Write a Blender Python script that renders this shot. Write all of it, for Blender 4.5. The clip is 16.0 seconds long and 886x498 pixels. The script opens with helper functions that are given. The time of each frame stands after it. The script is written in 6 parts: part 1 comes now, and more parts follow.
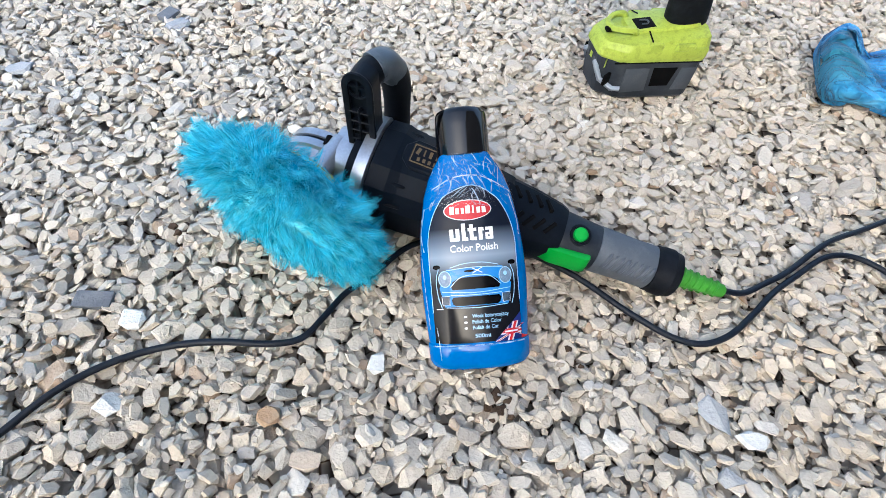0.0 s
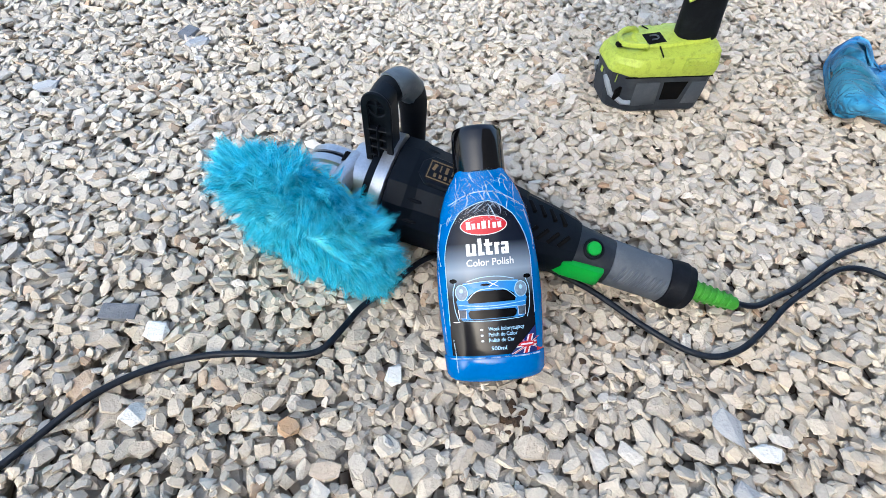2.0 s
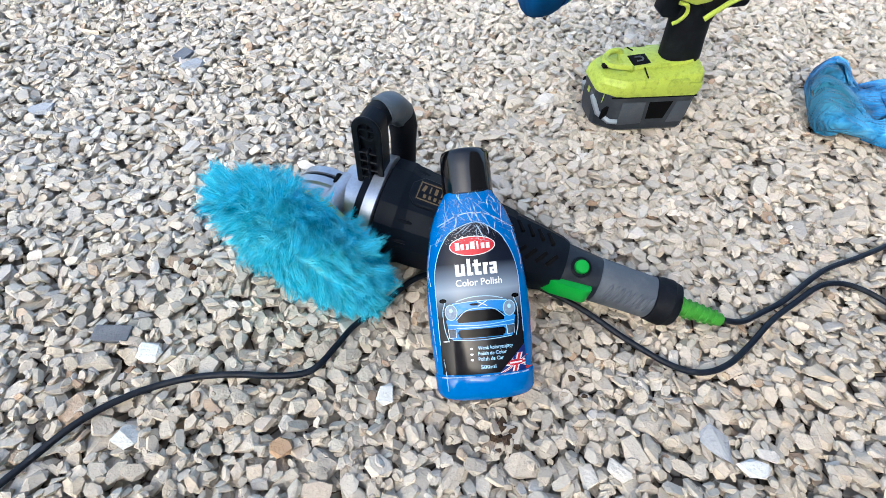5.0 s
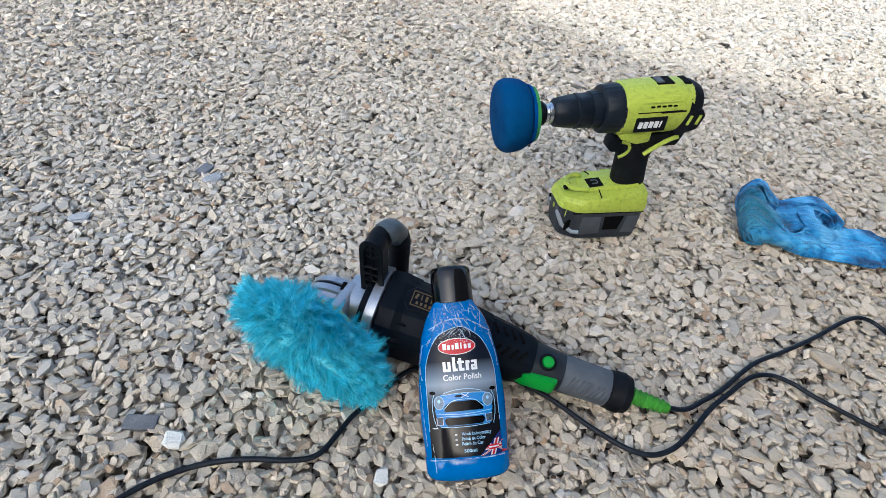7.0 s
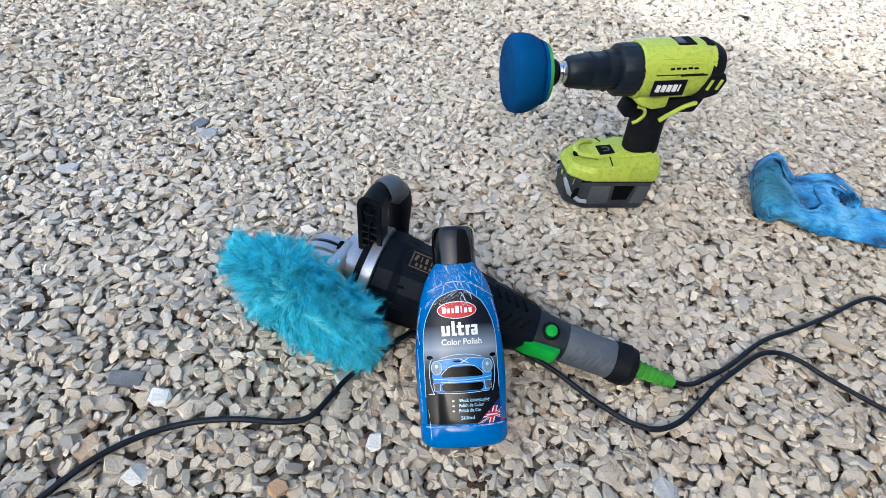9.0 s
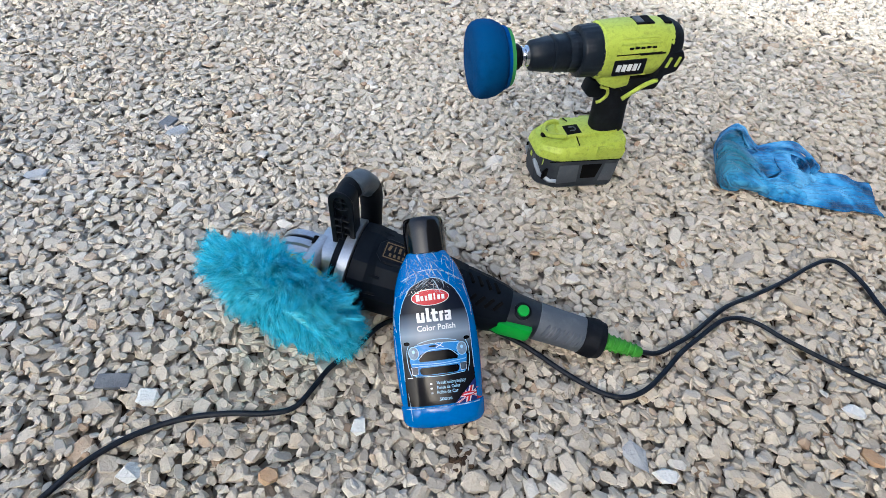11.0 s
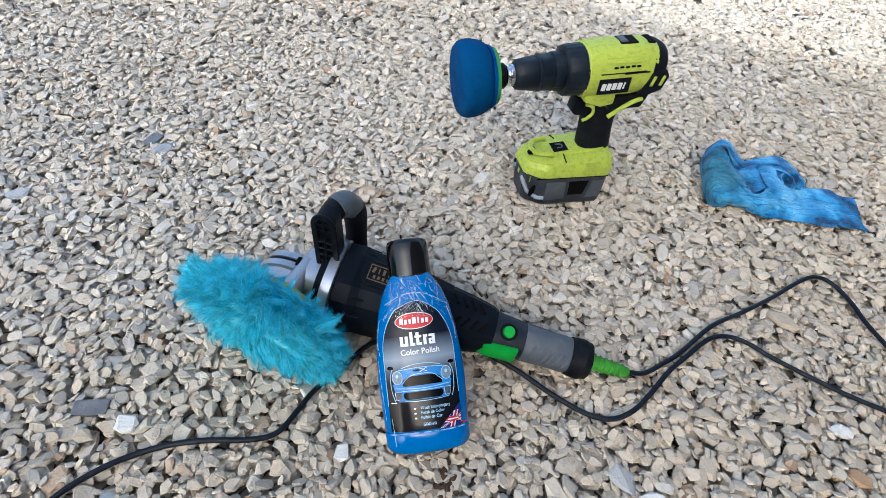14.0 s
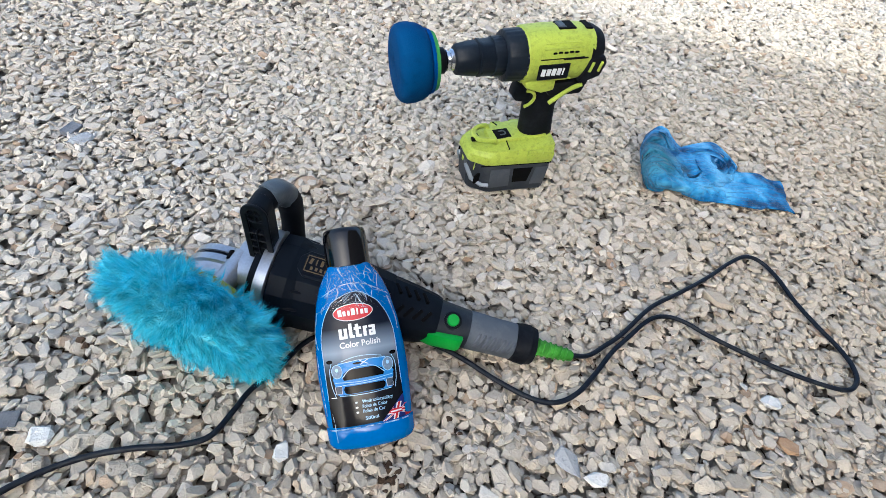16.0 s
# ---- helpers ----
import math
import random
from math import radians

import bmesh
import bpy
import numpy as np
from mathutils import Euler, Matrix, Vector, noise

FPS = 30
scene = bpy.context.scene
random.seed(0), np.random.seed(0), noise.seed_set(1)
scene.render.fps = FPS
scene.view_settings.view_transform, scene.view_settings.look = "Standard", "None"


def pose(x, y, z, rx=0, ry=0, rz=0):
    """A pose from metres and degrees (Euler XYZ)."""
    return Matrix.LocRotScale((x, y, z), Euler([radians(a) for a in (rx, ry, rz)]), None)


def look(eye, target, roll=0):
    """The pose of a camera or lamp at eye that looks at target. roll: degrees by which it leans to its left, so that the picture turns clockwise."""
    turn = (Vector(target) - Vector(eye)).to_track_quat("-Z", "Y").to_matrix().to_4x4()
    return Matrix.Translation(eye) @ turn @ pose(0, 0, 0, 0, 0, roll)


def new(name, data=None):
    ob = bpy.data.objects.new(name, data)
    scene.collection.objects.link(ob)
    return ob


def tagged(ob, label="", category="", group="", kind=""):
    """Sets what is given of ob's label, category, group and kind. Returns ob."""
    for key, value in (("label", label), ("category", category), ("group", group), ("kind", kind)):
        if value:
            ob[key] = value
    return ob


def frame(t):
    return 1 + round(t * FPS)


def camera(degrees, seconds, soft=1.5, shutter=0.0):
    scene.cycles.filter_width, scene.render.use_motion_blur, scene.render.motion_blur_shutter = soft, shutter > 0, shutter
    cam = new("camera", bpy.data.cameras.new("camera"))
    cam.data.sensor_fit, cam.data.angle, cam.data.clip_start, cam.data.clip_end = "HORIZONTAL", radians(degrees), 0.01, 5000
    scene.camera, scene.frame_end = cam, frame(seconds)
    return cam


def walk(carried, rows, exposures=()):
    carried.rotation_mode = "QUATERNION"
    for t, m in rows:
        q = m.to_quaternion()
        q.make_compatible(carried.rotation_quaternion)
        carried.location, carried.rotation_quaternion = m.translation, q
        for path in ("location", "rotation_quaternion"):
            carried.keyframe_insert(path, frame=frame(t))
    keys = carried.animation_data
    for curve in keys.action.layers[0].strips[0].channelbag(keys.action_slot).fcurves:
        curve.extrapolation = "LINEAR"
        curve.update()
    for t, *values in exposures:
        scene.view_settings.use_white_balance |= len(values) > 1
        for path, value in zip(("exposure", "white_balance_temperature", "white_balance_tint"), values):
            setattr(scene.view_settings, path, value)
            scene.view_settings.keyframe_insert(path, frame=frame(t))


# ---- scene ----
cam = camera(83.0, 16.0, soft=0.8)
PATH = [
    (0, (0.006, 0.035, 0.371), (0.014, 1.228, -1.234), 5.8),
    (0.5, (0.005, 0.034, 0.373), (0.01, 1.235, -1.226), 5.7),
    (1, (0.003, 0.034, 0.376), (0.0, 1.242, -1.218), 5.4),
    (1.5, (0.0, 0.035, 0.378), (-0.018, 1.251, -1.209), 4.8),
    (2, (-0.001, 0.033, 0.38), (-0.027, 1.25, -1.207), 4.5),
    (2.5, (0.001, 0.033, 0.378), (-0.017, 1.252, -1.207), 4.8),
    (3, (0.0, 0.034, 0.378), (-0.012, 1.254, -1.208), 5.1),
    (5.3, (0.003, 0.033, 0.395), (-0.009, 1.311, -1.143), 4.5),
    (5.5, (0.001, 0.026, 0.414), (0.0, 1.329, -1.103), 4.9),
    (6, (0.002, -0.004, 0.48), (0.018, 1.466, -0.877), 5.0),
    (6.5, (-0.004, -0.014, 0.478), (0.023, 1.492, -0.838), 5.7),
    (7, (-0.006, -0.01, 0.469), (0.027, 1.484, -0.861), 6.2),
    (7.5, (-0.005, -0.001, 0.448), (0.027, 1.461, -0.916), 6.6),
    (8, (-0.007, 0.002, 0.442), (0.033, 1.437, -0.951), 7.3),
    (8.5, (-0.007, -0.001, 0.446), (0.033, 1.433, -0.948), 7.3),
    (9, (-0.005, -0.002, 0.441), (0.035, 1.427, -0.958), 8.3),
    (9.2, (-0.008, -0.001, 0.441), (0.037, 1.418, -0.968), 8.5),
    (11.3, (0.007, -0.007, 0.462), (0.123, 1.361, -0.992), 7.4),
    (11.5, (0.006, -0.008, 0.462), (0.124, 1.37, -0.984), 7.5),
    (12, (0.009, -0.009, 0.462), (0.121, 1.375, -0.978), 7.3),
    (12.5, (0.007, -0.007, 0.461), (0.118, 1.374, -0.981), 7.4),
    (13, (0.014, -0.007, 0.461), (0.128, 1.374, -0.981), 7.1),
    (13.5, (0.015, 0.003, 0.469), (0.137, 1.385, -0.972), 7.1),
    (14, (0.015, 0.006, 0.468), (0.144, 1.4, -0.96), 7.6),
    (14.5, (0.022, 0.008, 0.469), (0.178, 1.455, -0.902), 7.9),
    (15, (0.025, 0.014, 0.46), (0.273, 1.482, -0.876), 9.4),
    (15.5, (0.031, 0.011, 0.458), (0.317, 1.41, -0.941), 10.5),
    (16, (0.031, 0.01, 0.458), (0.336, 1.377, -0.969), 11.3),
]
EXPOSURE, KELVIN, TINT = 1.79, 5600, 6
walk(cam, [(t, look(eye, target, roll)) for t, eye, target, roll in PATH],
     exposures=[(t, EXPOSURE + stops, KELVIN, TINT) for t, stops in ((0.0, 0.22), (3.2, 0.22), (5.3, 0.22), (5.6, 0.19), (6.0, -0.36), (6.5, -0.58), (7.0, -0.34), (7.5, -0.14), (8.0, -0.14), (9.0, -0.12), (11.5, -0.20), (14.0, -0.20), (15.0, -0.50), (15.5, -0.18), (16.0, -0.12))])

# ---- world and sun ----
SUN_AZIMUTH = radians(16.0)      # the way the light travels, measured from +y towards +x
SUN_HEIGHT = radians(28.0)
world = bpy.data.worlds.new("sky")
scene.world = world
world.use_nodes = True
wn = world.node_tree.nodes
sky = wn.new("ShaderNodeTexSky")
sky.sky_type = "NISHITA"
sky.sun_disc = False
sky.sun_elevation = SUN_HEIGHT
sky.sun_rotation = SUN_AZIMUTH + math.pi
sky.air_density, sky.dust_density, sky.ozone_density = 1.0, 7.0, 0.6
wn["Background"].inputs["Strength"].default_value = 0.15
world.node_tree.links.new(sky.outputs["Color"], wn["Background"].inputs["Color"])
sun = new("sun", bpy.data.lights.new("sun", "SUN"))
sun.data.energy, sun.data.angle, sun.data.color = 1.3, radians(0.8), (1.0, 0.94, 0.86)
way = Vector((math.sin(SUN_AZIMUTH) * math.cos(SUN_HEIGHT), math.cos(SUN_AZIMUTH) * math.cos(SUN_HEIGHT), -math.sin(SUN_HEIGHT)))
sun.rotation_euler = way.to_track_quat("-Z", "Y").to_euler()


# ---- materials ----
def shader(name):
    m = bpy.data.materials.new(name)
    m.use_nodes = True
    nodes, links = m.node_tree.nodes, m.node_tree.links
    return m, nodes, links, nodes["Principled BSDF"]


def ramp(nodes, stops):
    r = nodes.new("ShaderNodeValToRGB")
    el = r.color_ramp.elements
    el[0].position, el[0].color = stops[0][0], (*stops[0][1], 1)
    el[1].position, el[1].color = stops[-1][0], (*stops[-1][1], 1)
    for p, c in stops[1:-1]:
        e = el.new(p)
        e.color = (*c, 1)
    return r


def surface(name, color, rough=0.5, metal=0.0, dirt=None, amount=0.3, scale=60.0, grain=600.0, bump=0.15, coat=0.0, depth=0.001, rough_vary=0.12, spec=0.5):
    """A worn everyday surface: base colour, coarse dust or scuffs of another colour, fine grain in colour, gloss and relief."""
    m, n, l, b = shader(name)
    pos = n.new("ShaderNodeTexCoord")
    coarse = n.new("ShaderNodeTexNoise")
    coarse.inputs["Scale"].default_value, coarse.inputs["Detail"].default_value, coarse.inputs["Roughness"].default_value = scale, 6, 0.65
    fine = n.new("ShaderNodeTexNoise")
    fine.inputs["Scale"].default_value, fine.inputs["Detail"].default_value = grain, 3
    for t in (coarse, fine):
        l.new(pos.outputs["Object"], t.inputs["Vector"])
    mask = ramp(n, [(0.48, (0, 0, 0)), (0.72, (1, 1, 1))])
    l.new(coarse.outputs["Fac"], mask.inputs["Fac"])
    fac = n.new("ShaderNodeMath")
    fac.operation = "MULTIPLY"
    l.new(mask.outputs["Color"], fac.inputs[0])
    fac.inputs[1].default_value = amount
    mix = n.new("ShaderNodeMix")
    mix.data_type = "RGBA"
    mix.inputs[6].default_value = (*color, 1)
    mix.inputs[7].default_value = (*(dirt or [c * 0.7 for c in color]), 1)
    l.new(fac.outputs[0], mix.inputs[0])
    hue = n.new("ShaderNodeHueSaturation")
    span = n.new("ShaderNodeMapRange")
    span.inputs["To Min"].default_value, span.inputs["To Max"].default_value = 0.85, 1.15
    l.new(fine.outputs["Fac"], span.inputs["Value"])
    l.new(span.outputs["Result"], hue.inputs["Value"])
    l.new(mix.outputs[2], hue.inputs["Color"])
    l.new(hue.outputs["Color"], b.inputs["Base Color"])
    gloss = n.new("ShaderNodeMapRange")
    gloss.inputs["To Min"].default_value, gloss.inputs["To Max"].default_value = max(0.03, rough - rough_vary), min(1, rough + rough_vary)
    l.new(coarse.outputs["Fac"], gloss.inputs["Value"])
    l.new(gloss.outputs["Result"], b.inputs["Roughness"])
    b.inputs["Metallic"].default_value = metal
    b.inputs["Coat Weight"].default_value = coat
    b.inputs["Specular IOR Level"].default_value = spec
    if bump:
        bp = n.new("ShaderNodeBump")
        bp.inputs["Strength"].default_value, bp.inputs["Distance"].default_value = bump, depth
        l.new(fine.outputs["Fac"], bp.inputs["Height"])
        l.new(bp.outputs["Normal"], b.inputs["Normal"])
    return m


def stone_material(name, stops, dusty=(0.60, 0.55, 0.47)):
    """Broken limestone: every chip its own tone, with mottling, dust and a rough broken face."""
    m, n, l, b = shader(name)
    geo, info = n.new("ShaderNodeNewGeometry"), n.new("ShaderNodeObjectInfo")
    add = n.new("ShaderNodeMath")
    add.operation = "ADD"
    l.new(geo.outputs["Random Per Island"], add.inputs[0])
    l.new(info.outputs["Random"], add.inputs[1])
    fract = n.new("ShaderNodeMath")
    fract.operation = "FRACT"
    l.new(add.outputs[0], fract.inputs[0])
    tone = ramp(n, stops)
    l.new(fract.outputs[0], tone.inputs["Fac"])
    # the same chip number, scrambled, shifts each chip's mottling
    spread = n.new("ShaderNodeVectorMath")
    spread.operation = "MULTIPLY_ADD"
    shift = n.new("ShaderNodeCombineXYZ")
    for k in range(3):
        l.new(fract.outputs[0], shift.inputs[k])
    l.new(shift.outputs[0], spread.inputs[0])
    spread.inputs[1].default_value = (37, 91, 53)
    l.new(geo.outputs["Position"], spread.inputs[2])
    mott = n.new("ShaderNodeTexNoise")
    mott.inputs["Scale"].default_value, mott.inputs["Detail"].default_value, mott.inputs["Roughness"].default_value = 60, 6, 0.55
    l.new(spread.outputs[0], mott.inputs["Vector"])
    fine = n.new("ShaderNodeTexNoise")
    fine.inputs["Scale"].default_value, fine.inputs["Detail"].default_value = 420, 5
    l.new(spread.outputs[0], fine.inputs["Vector"])
    dust = n.new("ShaderNodeMix")
    dust.data_type = "RGBA"
    mask = ramp(n, [(0.42, (0, 0, 0)), (0.8, (0.5, 0.5, 0.5))])
    l.new(mott.outputs["Fac"], mask.inputs["Fac"])
    l.new(mask.outputs["Color"], dust.inputs[0])
    l.new(tone.outputs["Color"], dust.inputs[6])
    dust.inputs[7].default_value = (*dusty, 1)
    hue = n.new("ShaderNodeHueSaturation")
    span = n.new("ShaderNodeMapRange")
    span.inputs["From Min"].default_value, span.inputs["From Max"].default_value = 0.25, 0.75
    span.inputs["To Min"].default_value, span.inputs["To Max"].default_value = 0.90, 1.09
    l.new(fine.outputs["Fac"], span.inputs["Value"])
    l.new(span.outputs["Result"], hue.inputs["Value"])
    # runs from far-left grey stone to near-right tan, with uneven light partly painted in
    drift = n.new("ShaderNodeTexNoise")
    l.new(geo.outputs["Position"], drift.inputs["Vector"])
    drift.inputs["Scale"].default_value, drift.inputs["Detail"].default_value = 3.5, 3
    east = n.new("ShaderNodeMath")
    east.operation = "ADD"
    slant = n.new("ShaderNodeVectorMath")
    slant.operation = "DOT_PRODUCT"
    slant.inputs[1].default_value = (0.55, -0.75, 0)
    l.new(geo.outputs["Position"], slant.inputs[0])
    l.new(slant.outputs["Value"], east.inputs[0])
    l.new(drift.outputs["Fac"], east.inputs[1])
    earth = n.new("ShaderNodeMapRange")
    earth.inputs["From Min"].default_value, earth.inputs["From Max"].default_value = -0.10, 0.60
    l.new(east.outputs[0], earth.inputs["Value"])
    tint_balance = n.new("ShaderNodeMix")
    tint_balance.data_type = "RGBA"
    l.new(earth.outputs["Result"], tint_balance.inputs[0])
    tint_balance.inputs[6].default_value, tint_balance.inputs[7].default_value = (1.00, 1.045, 1.10, 1), (1.0, 0.98, 0.94, 1)
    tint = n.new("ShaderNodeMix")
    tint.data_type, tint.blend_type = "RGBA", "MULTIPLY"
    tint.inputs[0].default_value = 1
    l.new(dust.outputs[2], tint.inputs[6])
    l.new(tint_balance.outputs[2], tint.inputs[7])
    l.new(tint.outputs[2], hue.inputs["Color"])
    l.new(hue.outputs["Color"], b.inputs["Base Color"])
    b.inputs["Roughness"].default_value = 0.88
    b.inputs["Specular IOR Level"].default_value = 0.25
    both = n.new("ShaderNodeMath")
    both.operation = "MULTIPLY_ADD"
    l.new(mott.outputs["Fac"], both.inputs[0])
    both.inputs[1].default_value = 2.0
    l.new(fine.outputs["Fac"], both.inputs[2])
    bp = n.new("ShaderNodeBump")
    bp.inputs["Strength"].default_value, bp.inputs["Distance"].default_value = 0.6, 0.0016
    l.new(both.outputs[0], bp.inputs["Height"])
    l.new(bp.outputs["Normal"], b.inputs["Normal"])
    return m


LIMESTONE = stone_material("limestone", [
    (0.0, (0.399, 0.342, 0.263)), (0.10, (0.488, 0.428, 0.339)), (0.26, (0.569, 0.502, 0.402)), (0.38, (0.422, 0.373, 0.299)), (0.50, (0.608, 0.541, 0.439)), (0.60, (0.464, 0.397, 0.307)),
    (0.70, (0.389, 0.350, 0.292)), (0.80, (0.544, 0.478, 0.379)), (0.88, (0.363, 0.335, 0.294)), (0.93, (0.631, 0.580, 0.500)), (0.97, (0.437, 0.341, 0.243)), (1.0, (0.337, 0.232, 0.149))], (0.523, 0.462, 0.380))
SLATE = stone_material("slate", [(0.0, (0.115, 0.125, 0.14)), (1.0, (0.17, 0.18, 0.20))], (0.24, 0.24, 0.24))
QUARTZ = stone_material("pale_quartz", [(0.0, (0.60, 0.60, 0.57)), (1.0, (0.68, 0.67, 0.64))], (0.70, 0.69, 0.66))
BLUESTONE = stone_material("blue_grey_stone", [(0.0, (0.29, 0.30, 0.31)), (1.0, (0.37, 0.38, 0.385))], (0.42, 0.41, 0.39))
RUSTSTONE = stone_material("rusty_stone", [(0.0, (0.30, 0.18, 0.10)), (1.0, (0.44, 0.30, 0.18))], (0.48, 0.40, 0.30))


def ground_material():
    m, n, l, b = shader("gravel_bed")
    pos = n.new("ShaderNodeTexCoord")
    cells = n.new("ShaderNodeTexVoronoi")
    cells.inputs["Scale"].default_value = 55
    l.new(pos.outputs["Object"], cells.inputs["Vector"])
    edge = n.new("ShaderNodeTexVoronoi")
    edge.feature = "DISTANCE_TO_EDGE"
    edge.inputs["Scale"].default_value = 55
    l.new(pos.outputs["Object"], edge.inputs["Vector"])
    sep = n.new("ShaderNodeSeparateColor")
    l.new(cells.outputs["Color"], sep.inputs["Color"])
    tone = ramp(n, [(0.0, (0.27, 0.235, 0.19)), (0.5, (0.42, 0.375, 0.31)), (1.0, (0.55, 0.50, 0.42))])
    l.new(sep.outputs[0], tone.inputs["Fac"])
    gap = ramp(n, [(0.01, (0.16, 0.12, 0.09)), (0.07, (1, 1, 1))])
    l.new(edge.outputs["Distance"], gap.inputs["Fac"])
    mul = n.new("ShaderNodeMix")
    mul.data_type, mul.blend_type = "RGBA", "MULTIPLY"
    mul.inputs[0].default_value = 1
    l.new(tone.outputs["Color"], mul.inputs[6])
    l.new(gap.outputs["Color"], mul.inputs[7])
    l.new(mul.outputs[2], b.inputs["Base Color"])
    b.inputs["Roughness"].default_value = 0.95
    bp = n.new("ShaderNodeBump")
    bp.inputs["Strength"].default_value, bp.inputs["Distance"].default_value = 0.8, 0.01
    l.new(edge.outputs["Distance"], bp.inputs["Height"])
    l.new(bp.outputs["Normal"], b.inputs["Normal"])
    return m


BED = ground_material()
RENDER_WALL = surface("wall_render", (0.13, 0.13, 0.135), 0.9, dirt=(0.09, 0.09, 0.09), amount=0.5, scale=1.5, grain=80, bump=0.5, depth=0.004)
DARK_WALL = surface("dark_wall_render", (0.10, 0.10, 0.105), 0.9, dirt=(0.07, 0.07, 0.07), amount=0.5, scale=1.5, grain=80, bump=0.5, depth=0.004)
BLACK_PLASTIC = surface("black_plastic", (0.0028, 0.0042, 0.0072), 0.42, dirt=(0.014, 0.018, 0.024), amount=0.35, scale=45, grain=900, bump=0.25, depth=0.0004, spec=0.10)
HOUSING = surface("blue_black_housing", (0.0050, 0.0074, 0.0118), 0.46, dirt=(0.012, 0.0165, 0.024), amount=0.4, scale=40, grain=1100, bump=0.25, depth=0.0004, spec=0.05)
GRIP_GREY = surface("grey_rubber", (0.070, 0.083, 0.102), 0.55, dirt=(0.125, 0.137, 0.15), amount=0.6, scale=55, grain=800, bump=0.3, depth=0.0005, spec=0.3)
SWITCH_GREY = surface("dark_grey_plastic", (0.010, 0.014, 0.021), 0.5, dirt=(0.035, 0.042, 0.05), amount=0.5, scale=55, grain=800, bump=0.3, depth=0.0005, spec=0.3)
HANDLE_TOP = surface("dusty_grey_plastic", (0.055, 0.072, 0.090), 0.38, dirt=(0.14, 0.16, 0.185), amount=0.6, scale=50, grain=700, bump=0.3, depth=0.0005, spec=0.35)
RUBBER = surface("black_rubber", (0.0034, 0.0044, 0.0070), 0.62, dirt=(0.018, 0.021, 0.026), amount=0.45, scale=60, grain=700, bump=0.35, depth=0.0006, spec=0.12)
CABLE = surface("black_cable", (0.003, 0.0055, 0.0115), 0.45, dirt=(0.030, 0.038, 0.048), amount=0.25, scale=70, grain=500, bump=0.3, depth=0.0005, spec=0.24)
DARK = surface("deep_black", (0.0018, 0.0018, 0.002), 0.8, amount=0.1, bump=0, spec=0.1)
SLEEVE = surface("dusty_green_rubber", (0.050, 0.235, 0.022), 0.55, dirt=(0.05, 0.14, 0.02), amount=0.5, scale=90, grain=700, bump=0.2, depth=0.0004, spec=0.25)
GREEN = surface("green_plastic", (0.016, 0.29, 0.032), 0.40, dirt=(0.01, 0.20, 0.02), amount=0.4, scale=70, grain=700, bump=0.15, depth=0.0004, spec=0.3)
ALU = surface("cast_aluminium", (0.47, 0.49, 0.52), 0.38, 0.85, dirt=(0.22, 0.22, 0.225), amount=0.5, scale=60, grain=500, bump=0.3, depth=0.0006)
CHROME = surface("chrome", (0.70, 0.71, 0.73), 0.14, 1.0, amount=0.15, bump=0.05)
GOLD = surface("gold_print", (0.15, 0.105, 0.050), 0.45, 0.2, dirt=(0.08, 0.06, 0.035), amount=0.5, scale=200, bump=0, spec=0.3)
YELLOW = surface("yellow_backing", (0.48, 0.44, 0.03), 0.6, amount=0.3, spec=0.3)
LIME = surface("lime_plastic", (0.34, 0.43, 0.058), 0.48, dirt=(0.09, 0.10, 0.022), amount=0.42, scale=170, grain=800, bump=0.2, depth=0.0004, spec=0.3)
BATTERY_GREY = surface("battery_grey", (0.022, 0.028, 0.038), 0.5, dirt=(0.062, 0.068, 0.078), amount=0.5, scale=45, grain=800, bump=0.25, depth=0.0004, spec=0.3)
BATTERY_PANEL = surface("battery_panel", (0.056, 0.067, 0.083), 0.5, dirt=(0.11, 0.118, 0.13), amount=0.45, scale=50, grain=800, bump=0.25, depth=0.0004, spec=0.3)
LATCH = surface("silver_latch", (0.24, 0.28, 0.33), 0.35, 0.2, amount=0.4, scale=60)
WHITE_PRINT = surface("white_print", (0.62, 0.65, 0.68), 0.4, amount=0.15, bump=0, spec=0.3)
RED_PRINT = surface("red_print", (0.42, 0.010, 0.018), 0.3, amount=0.1, bump=0, spec=0.3)
FOAM = surface("blue_foam", (0.0025, 0.046, 0.150), 0.9, dirt=(0.0015, 0.020, 0.07), amount=0.7, scale=26, grain=900, bump=0.6, depth=0.0008, spec=0.08)
FOAM_SIDE = surface("blue_foam_side", (0.002, 0.055, 0.24), 0.9, dirt=(0.0015, 0.03, 0.11), amount=0.6, scale=30, grain=900, bump=0.6, depth=0.0008, spec=0.08)
FOAM_BACK = surface("green_backing", (0.05, 0.24, 0.06), 0.75, dirt=(0.02, 0.12, 0.13), amount=0.5, scale=80, grain=900, bump=0.4, spec=0.15)
BOTTLE_BLUE = surface("blue_bottle_plastic", (0.0002, 0.108, 0.36), 0.15, dirt=(0.0006, 0.135, 0.42), amount=0.45, scale=25, grain=300, bump=0.06, coat=0.0, depth=0.0004, rough_vary=0.08, spec=0.30)
CAP_BLACK = surface("glossy_black_cap", (0.0022, 0.0022, 0.003), 0.09, amount=0.2, scale=30, bump=0.03, rough_vary=0.05, spec=0.5)
PRINT_BLUE = surface("print_blue", (0.012, 0.175, 0.50), 0.3, amount=0.25, bump=0, spec=0.3)
PRINT_PALE = surface("print_pale_blue", (0.32, 0.55, 0.76), 0.3, amount=0.1, bump=0, spec=0.3)
PRINT_BLACK = surface("print_black", (0.002, 0.0022, 0.003), 0.14, amount=0.1, bump=0, spec=0.06)
